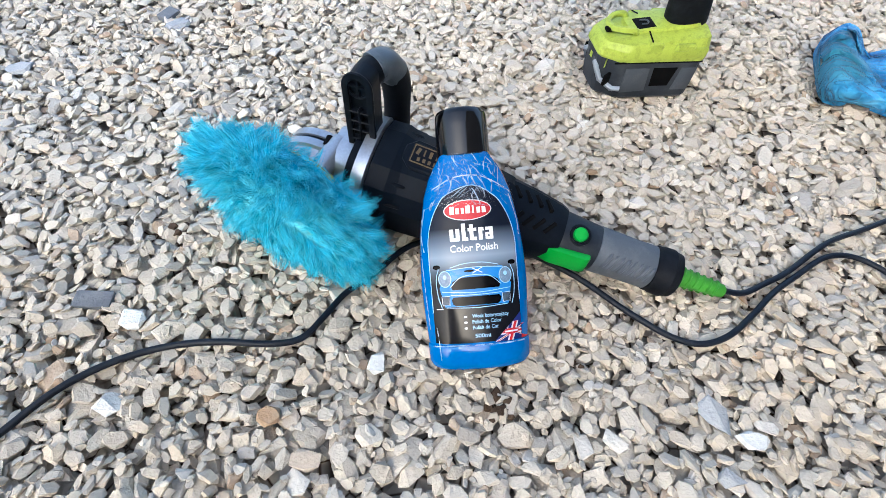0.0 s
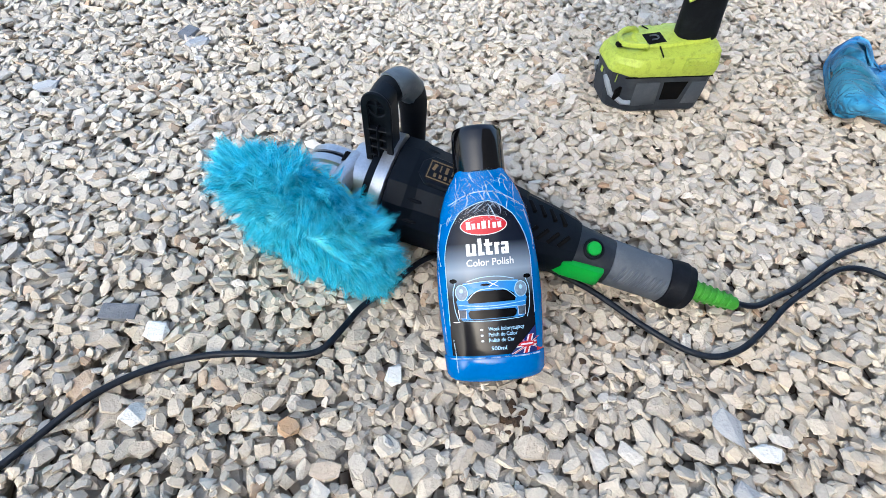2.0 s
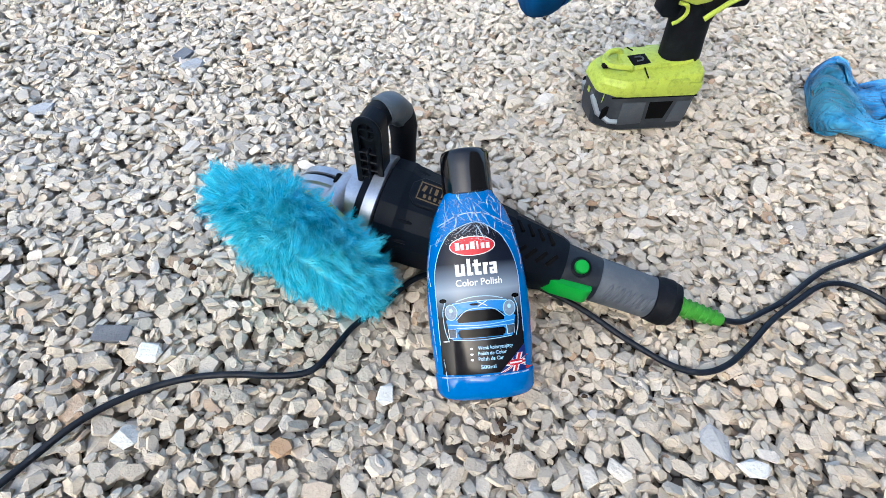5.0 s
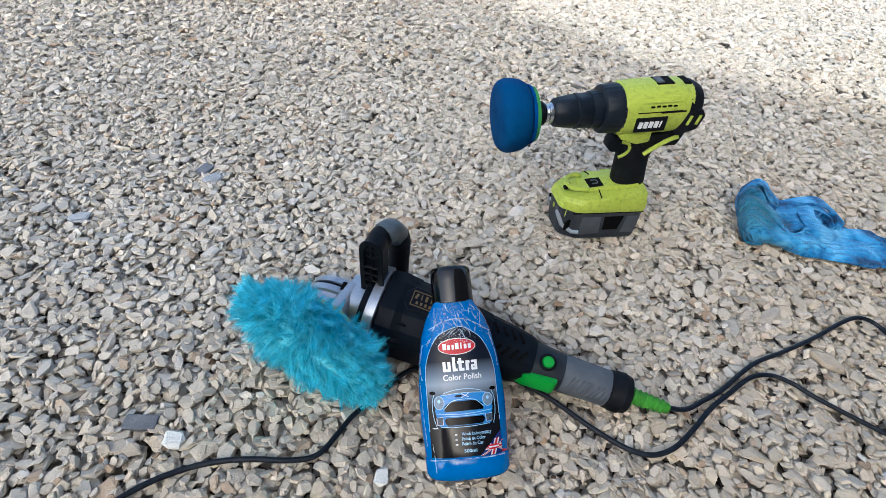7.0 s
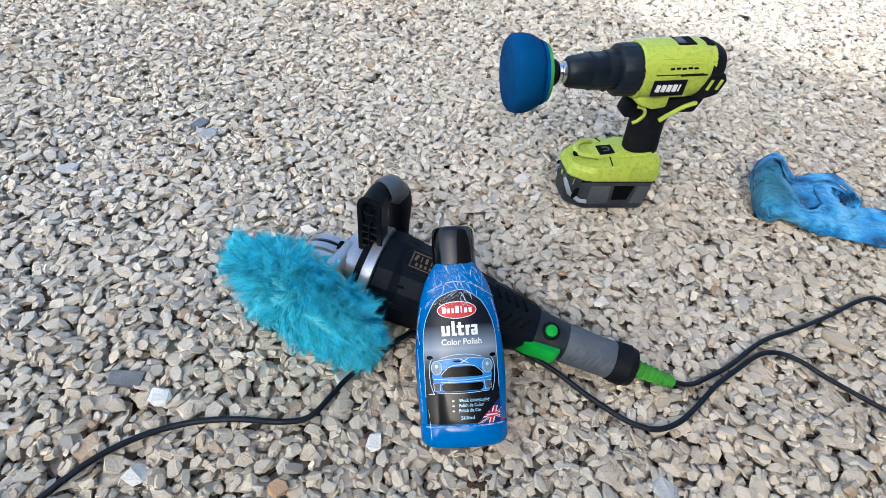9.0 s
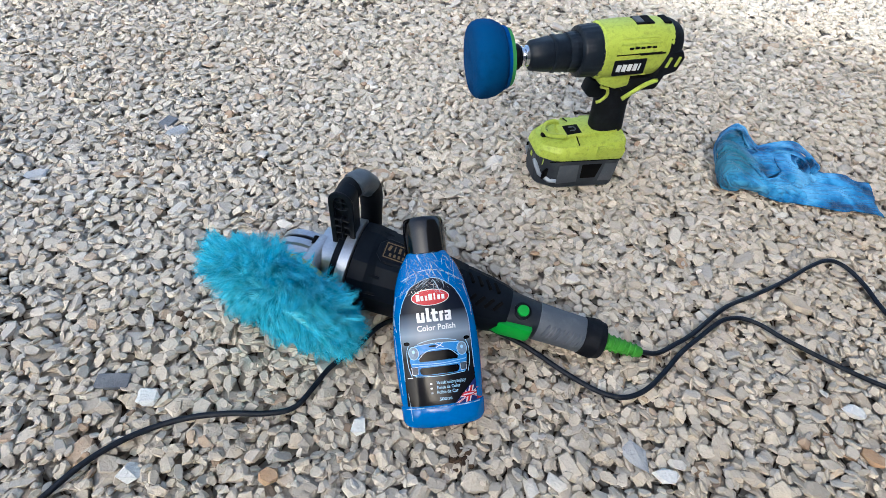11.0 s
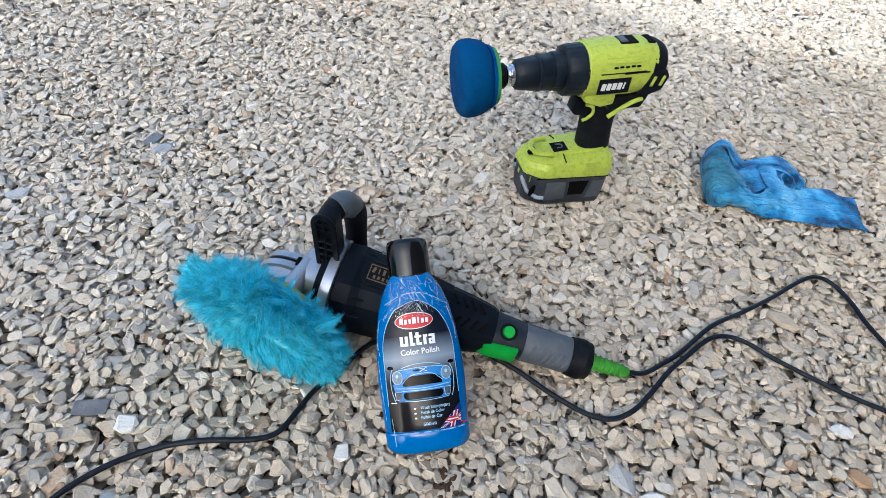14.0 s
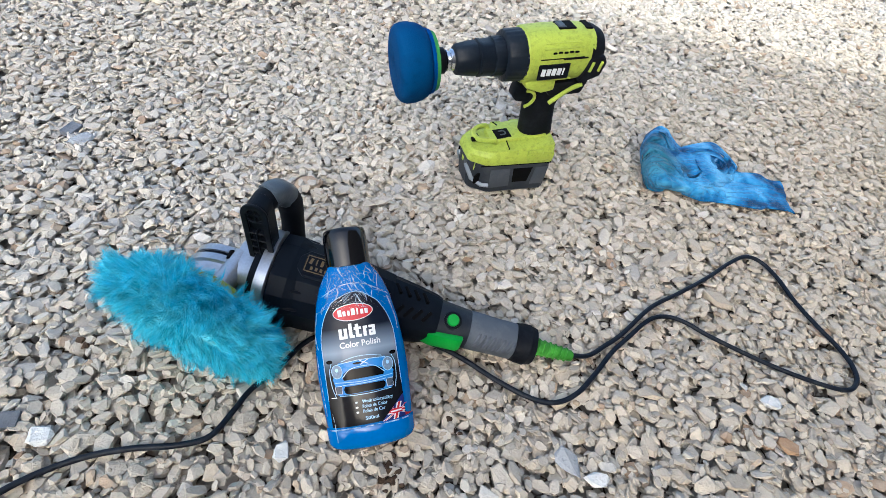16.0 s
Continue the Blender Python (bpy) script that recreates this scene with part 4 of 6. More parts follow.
def build_polisher():
    t = thing("polishing_machine", TOOL, "black and grey electric polishing machine with green switch, lying on gravel", "power tool")
    GEAR = (-0.044, -0.008, -0.012)
    gear = part("gear_housing", lathe([(0.021, 0.0), (0.020, 0.029), (0.018, 0.0325), (0.011, 0.0335), (0.010, 0.0305), (0.0065, 0.0305), (0.0060, 0.0355), (-0.0010, 0.0362), (-0.0030, 0.0335), (-0.0060, 0.0330),
                                       (-0.0070, 0.0352), (-0.0150, 0.0345), (-0.0175, 0.0290), (-0.0200, 0.0260), (-0.0400, 0.0240)], "Y", 56, GEAR), ALU, t, "scuffed cast aluminium gear head", angle=28)
    part("bearing_collar", lathe([(-0.0195, 0.0272), (-0.0300, 0.0275), (-0.0330, 0.0245)], "Y", 40, GEAR), CHUCK, gear)
    part("gear_neck", lathe([(-0.030, 0.027), (-0.010, 0.031), (0.001, 0.036)], "X", 40, power=2.6), ALU, gear)
    part("neck_clamp", lathe([(-0.0120, 0.0325), (-0.0110, 0.0355), (-0.0045, 0.0375), (-0.0040, 0.0340)], "X", 40, power=2.6), BLACK_PLASTIC, gear)
    part("seam_band", lathe([(0.0102, 0.0320), (0.0064, 0.0320)], "Y", 48, GEAR), BLACK_PLASTIC, gear)
    for a in (75, 190, 310):
        c, s = math.cos(radians(a)), math.sin(radians(a))
        part("bolt", lathe([(-0.004, 0.0042), (0.0055, 0.0042), (0.0055, 0.0024), (0.002, 0.0020)], "Y", 12, (GEAR[0] + 0.0345 * c, GEAR[1] + 0.007, GEAR[2] + 0.0345 * s)), DARK, gear)
    part("flange", lathe([(-0.004, 0.038), (-0.003, 0.0435), (0.007, 0.0445), (0.008, 0.042)], "X", 56, power=2.7), ALU, t, "bare metal flange ring")
    part("motor_housing", lathe([(0.008, 0.0405), (0.011, 0.0425), (0.040, 0.0432), (0.060, 0.0425), (0.085, 0.0395), (0.105, 0.0365), (0.122, 0.0340), (0.124, 0.0330)], "X", 16, power=2.3), HOUSING, t, angle=18)
    part("shoulder", lathe([(0.0085, 0.0415), (0.0100, 0.0447), (0.026, 0.0452), (0.033, 0.0428), (0.036, 0.0420)], "X", 16, power=2.5), HOUSING, t, angle=15)
    for phi in (-58, -34, 36, 60):
        rib = part("shoulder_rib", box(0.026, 0.0042, 0.0040, (0, 0, 0), 0.0012, 1, taper=(0.8, 0.6)), BLACK_PLASTIC, t)
        rib.matrix_local = round_pose(0.030, phi, 0.0440) @ pose(0, 0, 0, 0, 5, 0)
    plate_outline = prism([(-0.030, -0.006), (-0.022, -0.0145), (0.030, -0.0125), (0.037, -0.004), (0.037, 0.005), (0.030, 0.0130), (-0.022, 0.0145), (-0.030, 0.006)], 0.0040, 0.0012, 1)
    plate_outline.transform(Matrix.Rotation(radians(90), 4, "X"))
    raised = part("raised_panel", plate_outline, HOUSING, t, angle=20)
    raised.matrix_local = round_pose(0.060, -3, 0.0412) @ pose(0, 0, 0, 0, 3.5, 0)
    rear = part("vent_housing", lathe([(0.122, 0.0315), (0.126, 0.0320), (0.150, 0.0288), (0.170, 0.0250), (0.176, 0.0225)], "X", 20, power=2.4), HOUSING, t, angle=20)
    for row, phi in ((0, -16), (1, 24)):
        for k in range(4):
            ob = part("vent_slot", box(0.0034, 0.0130, 0.0060, (0, 0, 0), 0.0006, 1), DARK, rear)
            ob.matrix_local = round_pose(0.129 + 0.0095 * k + 0.005 * row, phi, 0.0302 - 0.0012 * k) @ pose(0, 0, 0, 0, 0, 30 - 64 * row)
    screw = part("screw_boss", lathe([(-0.004, 0.0056), (0.0012, 0.0056), (0.0012, 0.0034), (-0.0015, 0.0030)], "Z", 16), DARK, rear)
    screw.matrix_local = round_pose(0.116, 4, 0.0345)
    part("switch_housing", lathe([(0.1725, 0.0205), (0.1740, 0.0228), (0.190, 0.0212), (0.208, 0.0196), (0.2150, 0.0182)], "X", 40, (0, 0, -0.003), power=2.4), SWITCH_GREY, t, angle=25)
    part("grip", lathe([(0.2090, 0.0180), (0.2104, 0.0198), (0.240, 0.0188), (0.264, 0.0186), (0.267, 0.0175)], "X", 40, (0, 0, -0.003), power=2.4), GRIP_GREY, t, "dusty grey rubber grip")
    for k in range(8):
        line = []
        for q in range(9):
            phi = radians(26 + 6.0 * q)
            c, sn = math.cos(phi), math.sin(phi)
            x = 0.2190 + 0.0054 * k - 0.0007 * (q - 4)
            rad = (0.0197 - (x - 0.210) * 0.020) * (abs(c) ** 2.4 + abs(sn) ** 2.4) ** (-1 / 2.4)
            line.append(Vector((x, -rad * sn, rad * c - 0.003)))
        part("grip_rib", sweep(line, lambda f: 0.0017 * min(1, 0.3 + 6 * f * (1 - f)), 8), GRIP_GREY, t)
    part("end_boot", lathe([(0.2600, 0.0180), (0.2612, 0.0198), (0.2655, 0.0200), (0.2665, 0.0206), (0.276, 0.0210), (0.2775, 0.0200), (0.283, 0.0190), (0.2845, 0.0140)], "X", 32, (0, 0, -0.003), power=2.3), RUBBER, t, "black rubber end boot")
    relief = part("cable_sleeve", lathe([(0.280, 0.0088), (0.290, 0.0084), (0.326, 0.0060), (0.328, 0.0044)], "X", 20, (0, 0, -0.001)), SLEEVE, t, "green cable sleeve")
    for k in range(6):
        for half in (0, 180):
            arc = [Vector((0.2880 + 0.0062 * k + 0.0012 * math.cos(a), (0.0088 - 0.00042 * k) * math.cos(a + radians(half)), (0.0088 - 0.00042 * k) * math.sin(a + radians(half)) - 0.001)) for a in (radians(20 + 20 * q) for q in range(8))]
            part("sleeve_rib", sweep(arc, 0.0011, 6), SLEEVE, relief)
    # switch and lock button
    trig = part("trigger", prism([(-0.024, -0.004), (-0.022, 0.003), (-0.012, 0.0065), (0.018, 0.0055), (0.022, 0.003), (0.022, -0.005)], 0.017, 0.0016), GREEN, t, "green plastic trigger paddle")
    trig.matrix_local = pose(0, 0, -0.003) @ round_pose(0.183, 71, 0.0212)
    well = part("button_bezel", lathe([(-0.004, 0.0092), (0.0030, 0.0092), (0.0036, 0.0084), (0.0036, 0.0072), (0.001, 0.0068)], "Z", 28), BLACK_PLASTIC, t)
    well.matrix_local = pose(0, 0, -0.003) @ round_pose(0.190, 12, 0.0206)
    button = part("lock_button", lathe([(-0.002, 0.0062), (0.0048, 0.0062), (0.0060, 0.0052), (0.0062, 0.0)], "Z", 24), GREEN, t, "round green lock button")
    button.matrix_local = pose(0, 0, -0.003) @ round_pose(0.190, 12, 0.0206)
    # the gold name panel, its writing as bars
    panel = part("name_panel", box(0.040, 0.0210, 0.0016, (0, 0, 0), 0.0005, 1), HOUSING, t)
    panel.matrix_local = round_pose(0.056, -3, 0.0430) @ pose(0, 0, 0, 0, 3.5, 0)
    for sx, sy, x, y in ((0.038, 0.0009, 0, 0.0085), (0.038, 0.0009, 0, -0.0085), (0.0009, 0.0178, -0.0186, 0), (0.0009, 0.0178, 0.0186, 0)):
        part("panel_line", box(sx, sy, 0.0006, (x, y, 0.0010)), GOLD, panel)
    for k in range(6):
        part("panel_mark", box(0.0012 if k % 2 else 0.0026, 0.0062, 0.0006, (-0.0145 + 0.0052 * k, 0.0030, 0.0010), turn=(0, 0, -12 if k == 0 else 0)), GOLD, panel)
        part("panel_mark", box(0.0024, 0.0034, 0.0006, (-0.0125 + 0.0046 * k, -0.0045, 0.0010)), GOLD, panel)

    # the loop handle, upright
    loc = lambda p: TO_TOOL @ Vector(p)
    foot, top = Vector((-0.0660, 0.3470, 0.072)), Vector((-0.0665, 0.3440, 0.138))
    leg_up = (top - foot).normalized()
    leg_out = Vector((-0.24, -0.97, 0.0))
    leg_out = (leg_out - leg_up * leg_out.dot(leg_up)).normalized()
    leg_side = leg_up.cross(leg_out)
    leg_pose = TO_TOOL @ Matrix.Translation(foot) @ Matrix((leg_side, leg_out, leg_up)).transposed().to_4x4()
    bridge = [loc(p) for p in spline([(-0.0648, 0.3620, 0.124), (-0.0645, 0.3615, 0.1345), (-0.0600, 0.3655, 0.1430), (-0.0520, 0.3770, 0.1425), (-0.0465, 0.3880, 0.1300)], 8)]
    handle = part("loop_handle", sweep(bridge[:21], 0.0110, 22, 0.97, power=2.6), BLACK_PLASTIC, t, "black loop handle with a dusty grey bridge")
    part("bridge_sleeve", sweep(bridge[18:], lambda f: 0.0121 - 0.0002 * f, 22, 0.97, power=2.6), HANDLE_TOP, handle, "dusty grey sleeve")
    part("hand_grip", sweep([loc(p) for p in spline([(-0.0468, 0.3872, 0.1315), (-0.0450, 0.3960, 0.112), (-0.0450, 0.4000, 0.086), (-0.0460, 0.4010, 0.060), (-0.0475, 0.3970, 0.030)], 8)], lambda f: 0.0122 + 0.0005 * math.sin(f * 9), 18), RUBBER, handle)
    arch = [(0.0107 * math.cos(math.pi * k / 12), 0.0705 + 0.0107 * math.sin(math.pi * k / 12)) for k in range(13)]
    plate_shape = prism([(0.0107, -0.004)] + arch + [(-0.0107, -0.004)], 0.0160, 0.0012, 1)
    plate_shape.transform(Matrix.Translation((0, -0.00425, 0)))
    leg = part("handle_leg", plate_shape, BLACK_PLASTIC, handle)
    leg.matrix_local = leg_pose @ pose(0, -0.0065, 0)
    part("leg_rim", sweep([Vector((x * 0.90, 0.0068, z)) for x, z in [(0.0107, -0.004), (0.0107, 0.02), (0.0107, 0.04)] + arch + [(-0.0107, 0.04), (-0.0107, 0.02), (-0.0107, -0.004)]], 0.0017, 8, 1.7, Vector((0, 1, 0)), 4), BLACK_PLASTIC, leg)
    part("leg_rail", box(0.0022, 0.0062, 0.050, (0.0, 0.0058, 0.026), 0.0006, 1), BLACK_PLASTIC, leg)
    for k in range(6):
        part("leg_rib", box(0.0184, 0.0058, 0.0018, (0, 0.0056, 0.002 + 0.0092 * k), 0.0005, 1), BLACK_PLASTIC, leg)
    part("leg_cap_cross", box(0.0172, 0.0040, 0.0016, (0, 0.0050, 0.0710), bm=box(0.0016, 0.0040, 0.0190, (0, 0.0050, 0.0705))), BLACK_PLASTIC, leg)
    part("leg_cap_ring", sweep([Vector((0.0090 * math.cos(a), 0.0060, 0.0705 + 0.0090 * math.sin(a))) for a in (math.pi * (1 + k / 10) for k in range(11))], 0.0012, 8), BLACK_PLASTIC, leg)
    # small oval hole, its dark inside drawn as a black disc
    hole = part("handle_hole", lathe([(-0.003, 0.0036), (0.0004, 0.0036), (0.0005, 0.0)], "Z", 16, squash=(1.4, 0.8)), DARK, handle)
    hole.matrix_local = TO_TOOL @ pose(-0.0632, 0.3585, 0.1500, 42, -8, 0)
    clamp = part("handle_clamp", box(0.036, 0.026, 0.016, (0.004, -0.004, -0.002), 0.003), BLACK_PLASTIC, handle)
    clamp.matrix_local = leg_pose

    # the wool pad on its backing plate
    centre, face = Vector((-0.1175, 0.290, 0.0620)), Vector((-0.42, -0.89, -0.18)).normalized()
    side = face.cross(Vector((0, 0, 1))).normalized()
    rise = side.cross(face)
    pad_pose = TO_TOOL @ Matrix.Translation(centre) @ Matrix((side, rise, face)).transposed().to_4x4()
    plate = part("backing_plate", lathe([(-0.036, 0.018), (-0.031, 0.036), (-0.024, 0.042), (-0.018, 0.042)], "Z", 40), YELLOW, t, "yellow-green backing plate")
    plate.matrix_local = pad_pose
    shaft = part("spindle", lathe([(-0.075, 0.011), (-0.036, 0.011)], "Z", 20), ALU, t)
    shaft.matrix_local = pad_pose
    core = part("wool_core", lathe([(-0.020, 0.030), (-0.018, 0.058), (-0.008, 0.067), (0.005, 0.068), (0.015, 0.060), (0.020, 0.042), (0.019, 0.015), (0.018, 0.0)], "Z", 40), WOOL, t)
    core.matrix_local = pad_pose
    r = np.random.default_rng(21)
    vs, fs = [], []
    out = pad_pose.to_3x3()
    down = (TO_TOOL.to_3x3() @ Vector((0, 0, -1)))
    for i in range(TUFTS):
        # a tuft: strands that start side by side on the fat disc and draw together at the tip
        u = r.normal(size=3)
        u /= np.linalg.norm(u)
        if i % 3 == 0:
            u[2] = abs(u[2])
        a, el = math.atan2(u[1], u[0]), math.asin(u[2])
        wide = (0.045 + 0.020 * math.cos(el)) * min(1, 1.15 * math.cos(el) + 0.35 * r.random())
        foot_at = Vector((math.cos(a) * wide, math.sin(a) * wide, (0.017 if el > 0 else 0.021) * math.sin(el)))
        norm = Vector((math.cos(a) * math.cos(el), math.sin(a) * math.cos(el), math.sin(el) * 1.15)).normalized()
        # combed outwards from a swirl on the face, in locks
        out_of = Vector((foot_at.x - 0.016, foot_at.y - 0.014, 0))
        comb = out_of.normalized() * min(1.0, out_of.length / 0.022) * (0.62 if el > -0.2 else 0.25)
        sway = noise.noise_vector(foot_at * 42) * 0.85 + noise.noise_vector(foot_at * 130 + Vector((5, 1, 2))) * 0.55
        d0 = (norm * 0.62 + comb + sway + Vector(r.normal(0, 0.10, 3))).normalized()
        length = (0.0262 + 0.008 * noise.noise(foot_at * 70)) * r.uniform(0.72, 1.18) * (0.74 + 0.26 * math.cos(el)) * (1.0 if el > -0.25 else 0.72)
        curl = Vector(r.normal(0, 0.30, 3)) + noise.noise_vector(foot_at * 75 + Vector((9, 9, 9))) * 0.9
        line, p, d = [], pad_pose @ foot_at, (out @ d0).normalized()
        bend = out @ curl
        wave, phase = Vector(r.normal(0, 0.0011, 3)), r.uniform(0, 6.28)
        for k in range(6):
            line.append(p + wave * math.sin(phase + 1.5 * k) * k / 5)
            d = (d + bend * 0.26 + down * 0.10).normalized()
            p = p + d * length / 5
        tight = r.uniform(0.72, 1.0)
        for _ in range(int(r.integers(42, 66))):
            away = Vector(r.normal(0, 0.0038, 3))
            gather, reach = tight * r.uniform(0.78, 1.0), r.uniform(0.62, 1.06)
            across = d.cross(Vector(r.normal(size=3))).normalized() * r.uniform(0.00012, 0.00028)
            stray = Vector(r.normal(0, 0.0011, 3))
            base = len(vs)
            for k in range(6):
                f = k / 5
                q = line[k] + away * (1 - gather * f ** 0.7) + stray * f * f
                if k:
                    q = q + (line[k] - line[k - 1]) * (reach - 1) * f * 2
                w = across * (1 - 0.85 * f)
                for c in (q - w, q + w):
                    world_z = (TOOL @ c).z
                    if world_z < 0.003:
                        c = c - down * (0.003 - world_z)
                    vs.append(tuple(c))
            for k in range(5):
                o = base + 2 * k
                fs.append((o, o + 1, o + 3, o + 2))
    me = bpy.data.meshes.new("wool_pad")
    me.from_pydata(vs, [], fs)
    mesh_part("wool_pad", me, WOOL, t, "shaggy turquoise wool polishing bonnet")
    return t


TUFTS = 1350
build_polisher()


# ---- the mains cable of the machine ----
CABLE_LINE = [(0.252, 0.284, 0.0135), (0.276, 0.288, 0.007), (0.302, 0.303, 0.004), (0.327, 0.318, 0.005), (0.377, 0.356, 0.007), (0.426, 0.381, 0.005), (0.479, 0.409, 0.004), (0.527, 0.437, 0.006), (0.556, 0.448, 0.008),
              (0.577, 0.440, 0.006), (0.588, 0.412, 0.004), (0.589, 0.377, 0.004), (0.595, 0.337, 0.005), (0.605, 0.305, 0.004), (0.604, 0.275, 0.006), (0.589, 0.252, 0.008), (0.565, 0.247, 0.006), (0.508, 0.274, 0.003),
              (0.442, 0.315, 0.004), (0.415, 0.336, 0.005), (0.394, 0.345, 0.004), (0.370, 0.340, 0.003), (0.336, 0.316, 0.003), (0.306, 0.293, 0.004), (0.278, 0.266, 0.005), (0.252, 0.244, 0.006), (0.228, 0.235, 0.004), (0.203, 0.240, 0.003)]
CABLE_END = [(0.170, 0.260, 0.003), (0.120, 0.296, 0.003), (0.055, 0.322, 0.002), (-0.015, 0.312, 0.003), (-0.050, 0.273, 0.004), (-0.071, 0.250, 0.004), (-0.082, 0.230, 0.004), (-0.097, 0.207, 0.003), (-0.120, 0.199, 0.004),
             (-0.155, 0.196, 0.006), (-0.185, 0.192, 0.004), (-0.212, 0.183, 0.003), (-0.236, 0.168, 0.005), (-0.259, 0.146, 0.006), (-0.283, 0.113, 0.003), (-0.315, 0.060, 0.003), (-0.345, -0.020, 0.004), (-0.390, -0.140, 0.003)]
cable = part("power_cable", sweep([p + Vector((0, 0, 0.0012)) for p in spline(CABLE_LINE + CABLE_END, 7)], 0.0027, 12), CABLE)
tagged(cable, "long black rubber mains cable looped over the gravel", "cable")


# ---- the cordless drill, standing on its battery ----
def loft(levels, bm=None):
    """A body through outlines of the same number of points, each (x, y, z)."""
    b = bmesh.new()
    rings = [[b.verts.new(p) for p in ring] for ring in levels]
    n = len(rings[0])
    for r0, r1 in zip(rings, rings[1:]):
        for i in range(n):
            b.faces.new((r0[i], r0[(i + 1) % n], r1[(i + 1) % n], r1[i]))
    b.faces.new(rings[0])
    b.faces.new(rings[-1])
    return join(bm, b)


def foot_outline(front, rear, half, nose, z, inset=0.0, lift=0.0):
    """A battery foot from above: square at the back with rounded corners, its front drawn in to a blunt nose."""
    f, e, h, n = front + inset, rear - inset, half - inset, nose - inset * 0.5
    pts = [(e - 0.006, -h), (e - 0.0015, -h + 0.0025), (e, -h + 0.008), (e, h - 0.008), (e - 0.0015, h - 0.0025), (e - 0.006, h), (f + 0.030, h), (f + 0.022, h - 0.002), (f + 0.003, n + 0.003), (f, n - 0.003),
           (f, -n + 0.003), (f + 0.003, -n - 0.003), (f + 0.022, -h + 0.002), (f + 0.030, -h)]
    return [(x, y, z + lift * (x - f) / (e - f)) for x, y in pts]


def build_drill():
    t = thing("cordless_drill", pose(0.230, 0.616, 0.0, 0, 0, 12.0), "lime green and black cordless drill with foam polishing head", "drill")
    battery = part("battery", loft([foot_outline(-0.058, 0.056, 0.0335, 0.016, -0.007), foot_outline(-0.061, 0.058, 0.0365, 0.018, -0.003), foot_outline(-0.064, 0.0585, 0.0375, 0.019, 0.012),
                                    foot_outline(-0.066, 0.0585, 0.0375, 0.020, 0.040), foot_outline(-0.066, 0.0585, 0.0375, 0.020, 0.045)]), BATTERY_GREY, t, "grey and black battery pack", angle=25)
    for sgn in (-1, 1):
        part("battery_panel", prism([(-0.034, 0.004), (-0.036, 0.037), (-0.006, 0.037), (-0.002, 0.006)], 0.0022, 0.0008), BATTERY_PANEL, battery).matrix_local = pose(0, sgn * 0.0372, 0)
        part("battery_recess", prism([(0.002, 0.012), (-0.001, 0.037), (0.030, 0.037), (0.026, 0.012)], 0.0016, 0.0004), DARK, battery).matrix_local = pose(0, sgn * 0.0370, 0)
        part("battery_panel", prism([(0.032, 0.006), (0.035, 0.037), (0.054, 0.037), (0.054, 0.006)], 0.0022, 0.0008), BATTERY_PANEL, battery).matrix_local = pose(0, sgn * 0.0372, 0)
        # the release latch wraps round the nose
        latch = part("release_latch", sweep([Vector((-0.066, sgn * 0.014, 0.034)), Vector((-0.0655, sgn * 0.020, 0.030)), Vector((-0.059, sgn * 0.026, 0.016)), Vector((-0.046, sgn * 0.0365, 0.010)), Vector((-0.036, sgn * 0.0385, 0.010))], 0.0030, 8, power=3), LATCH, battery, "silver release latch")
        part("latch_button", box(0.018, 0.004, 0.014, (-0.052, sgn * 0.0315, 0.021), 0.001, 1, (0, 0, sgn * -38)), DARK, battery)
    for k in range(3):
        part("charge_mark", box(0.0008, 0.0055, 0.0065, (-0.0662, -0.010 + 0.010 * k, 0.034), 0), LIME if k == 1 else BATTERY_PANEL, battery)
    part("charge_mark", box(0.0010, 0.008, 0.009, (-0.0578, -0.0265, 0.0385), 0, turn=(0, 0, -36)), LIME, battery)
    base = part("foot", loft([foot_outline(-0.067, 0.0595, 0.0385, 0.0205, 0.0445), foot_outline(-0.068, 0.060, 0.0390, 0.021, 0.047), foot_outline(-0.066, 0.059, 0.0385, 0.020, 0.0560, 0, 0.006),
                              foot_outline(-0.062, 0.058, 0.0350, 0.018, 0.0618, 0, 0.012), foot_outline(-0.052, 0.056, 0.0270, 0.013, 0.0640, 0, 0.014)]), LIME, t, "scuffed lime green foot", angle=25)
    part("foot_step", box(0.044, 0.080, 0.013, (0.035, 0, 0.0565), 0.002), LIME, base)
    part("foot_button", box(0.023, 0.023, 0.003, (-0.014, -0.002, 0.0722), 0.0008, 1, (0, -6, 0)), DARK, base)
    part("button_mark", sweep([Vector((-0.0185, 0.0025, 0.0741)), Vector((-0.0120, 0.0025, 0.0748)), Vector((-0.0098, 0.0, 0.0750)), Vector((-0.0098, -0.0035, 0.0750)), Vector((-0.0120, -0.0060, 0.0748)), Vector((-0.0185, -0.0060, 0.0741))], 0.0009, 6), BATTERY_PANEL, base)
    part("foot_hoop", sweep(spline([(-0.028, -0.0165, 0.0690), (-0.032, -0.0185, 0.0735), (-0.044, -0.0165, 0.0735), (-0.053, -0.0095, 0.0718), (-0.0555, 0.0, 0.0712), (-0.053, 0.0095, 0.0718), (-0.044, 0.0165, 0.0735), (-0.032, 0.0185, 0.0735), (-0.028, 0.0165, 0.0690)], 5), 0.0036, 10, 0.9, power=3), LIME, base)
    part("foot_notch", box(0.008, 0.007, 0.0045, (-0.0575, -0.006, 0.0690), 0.0008, 1), DARK, base)
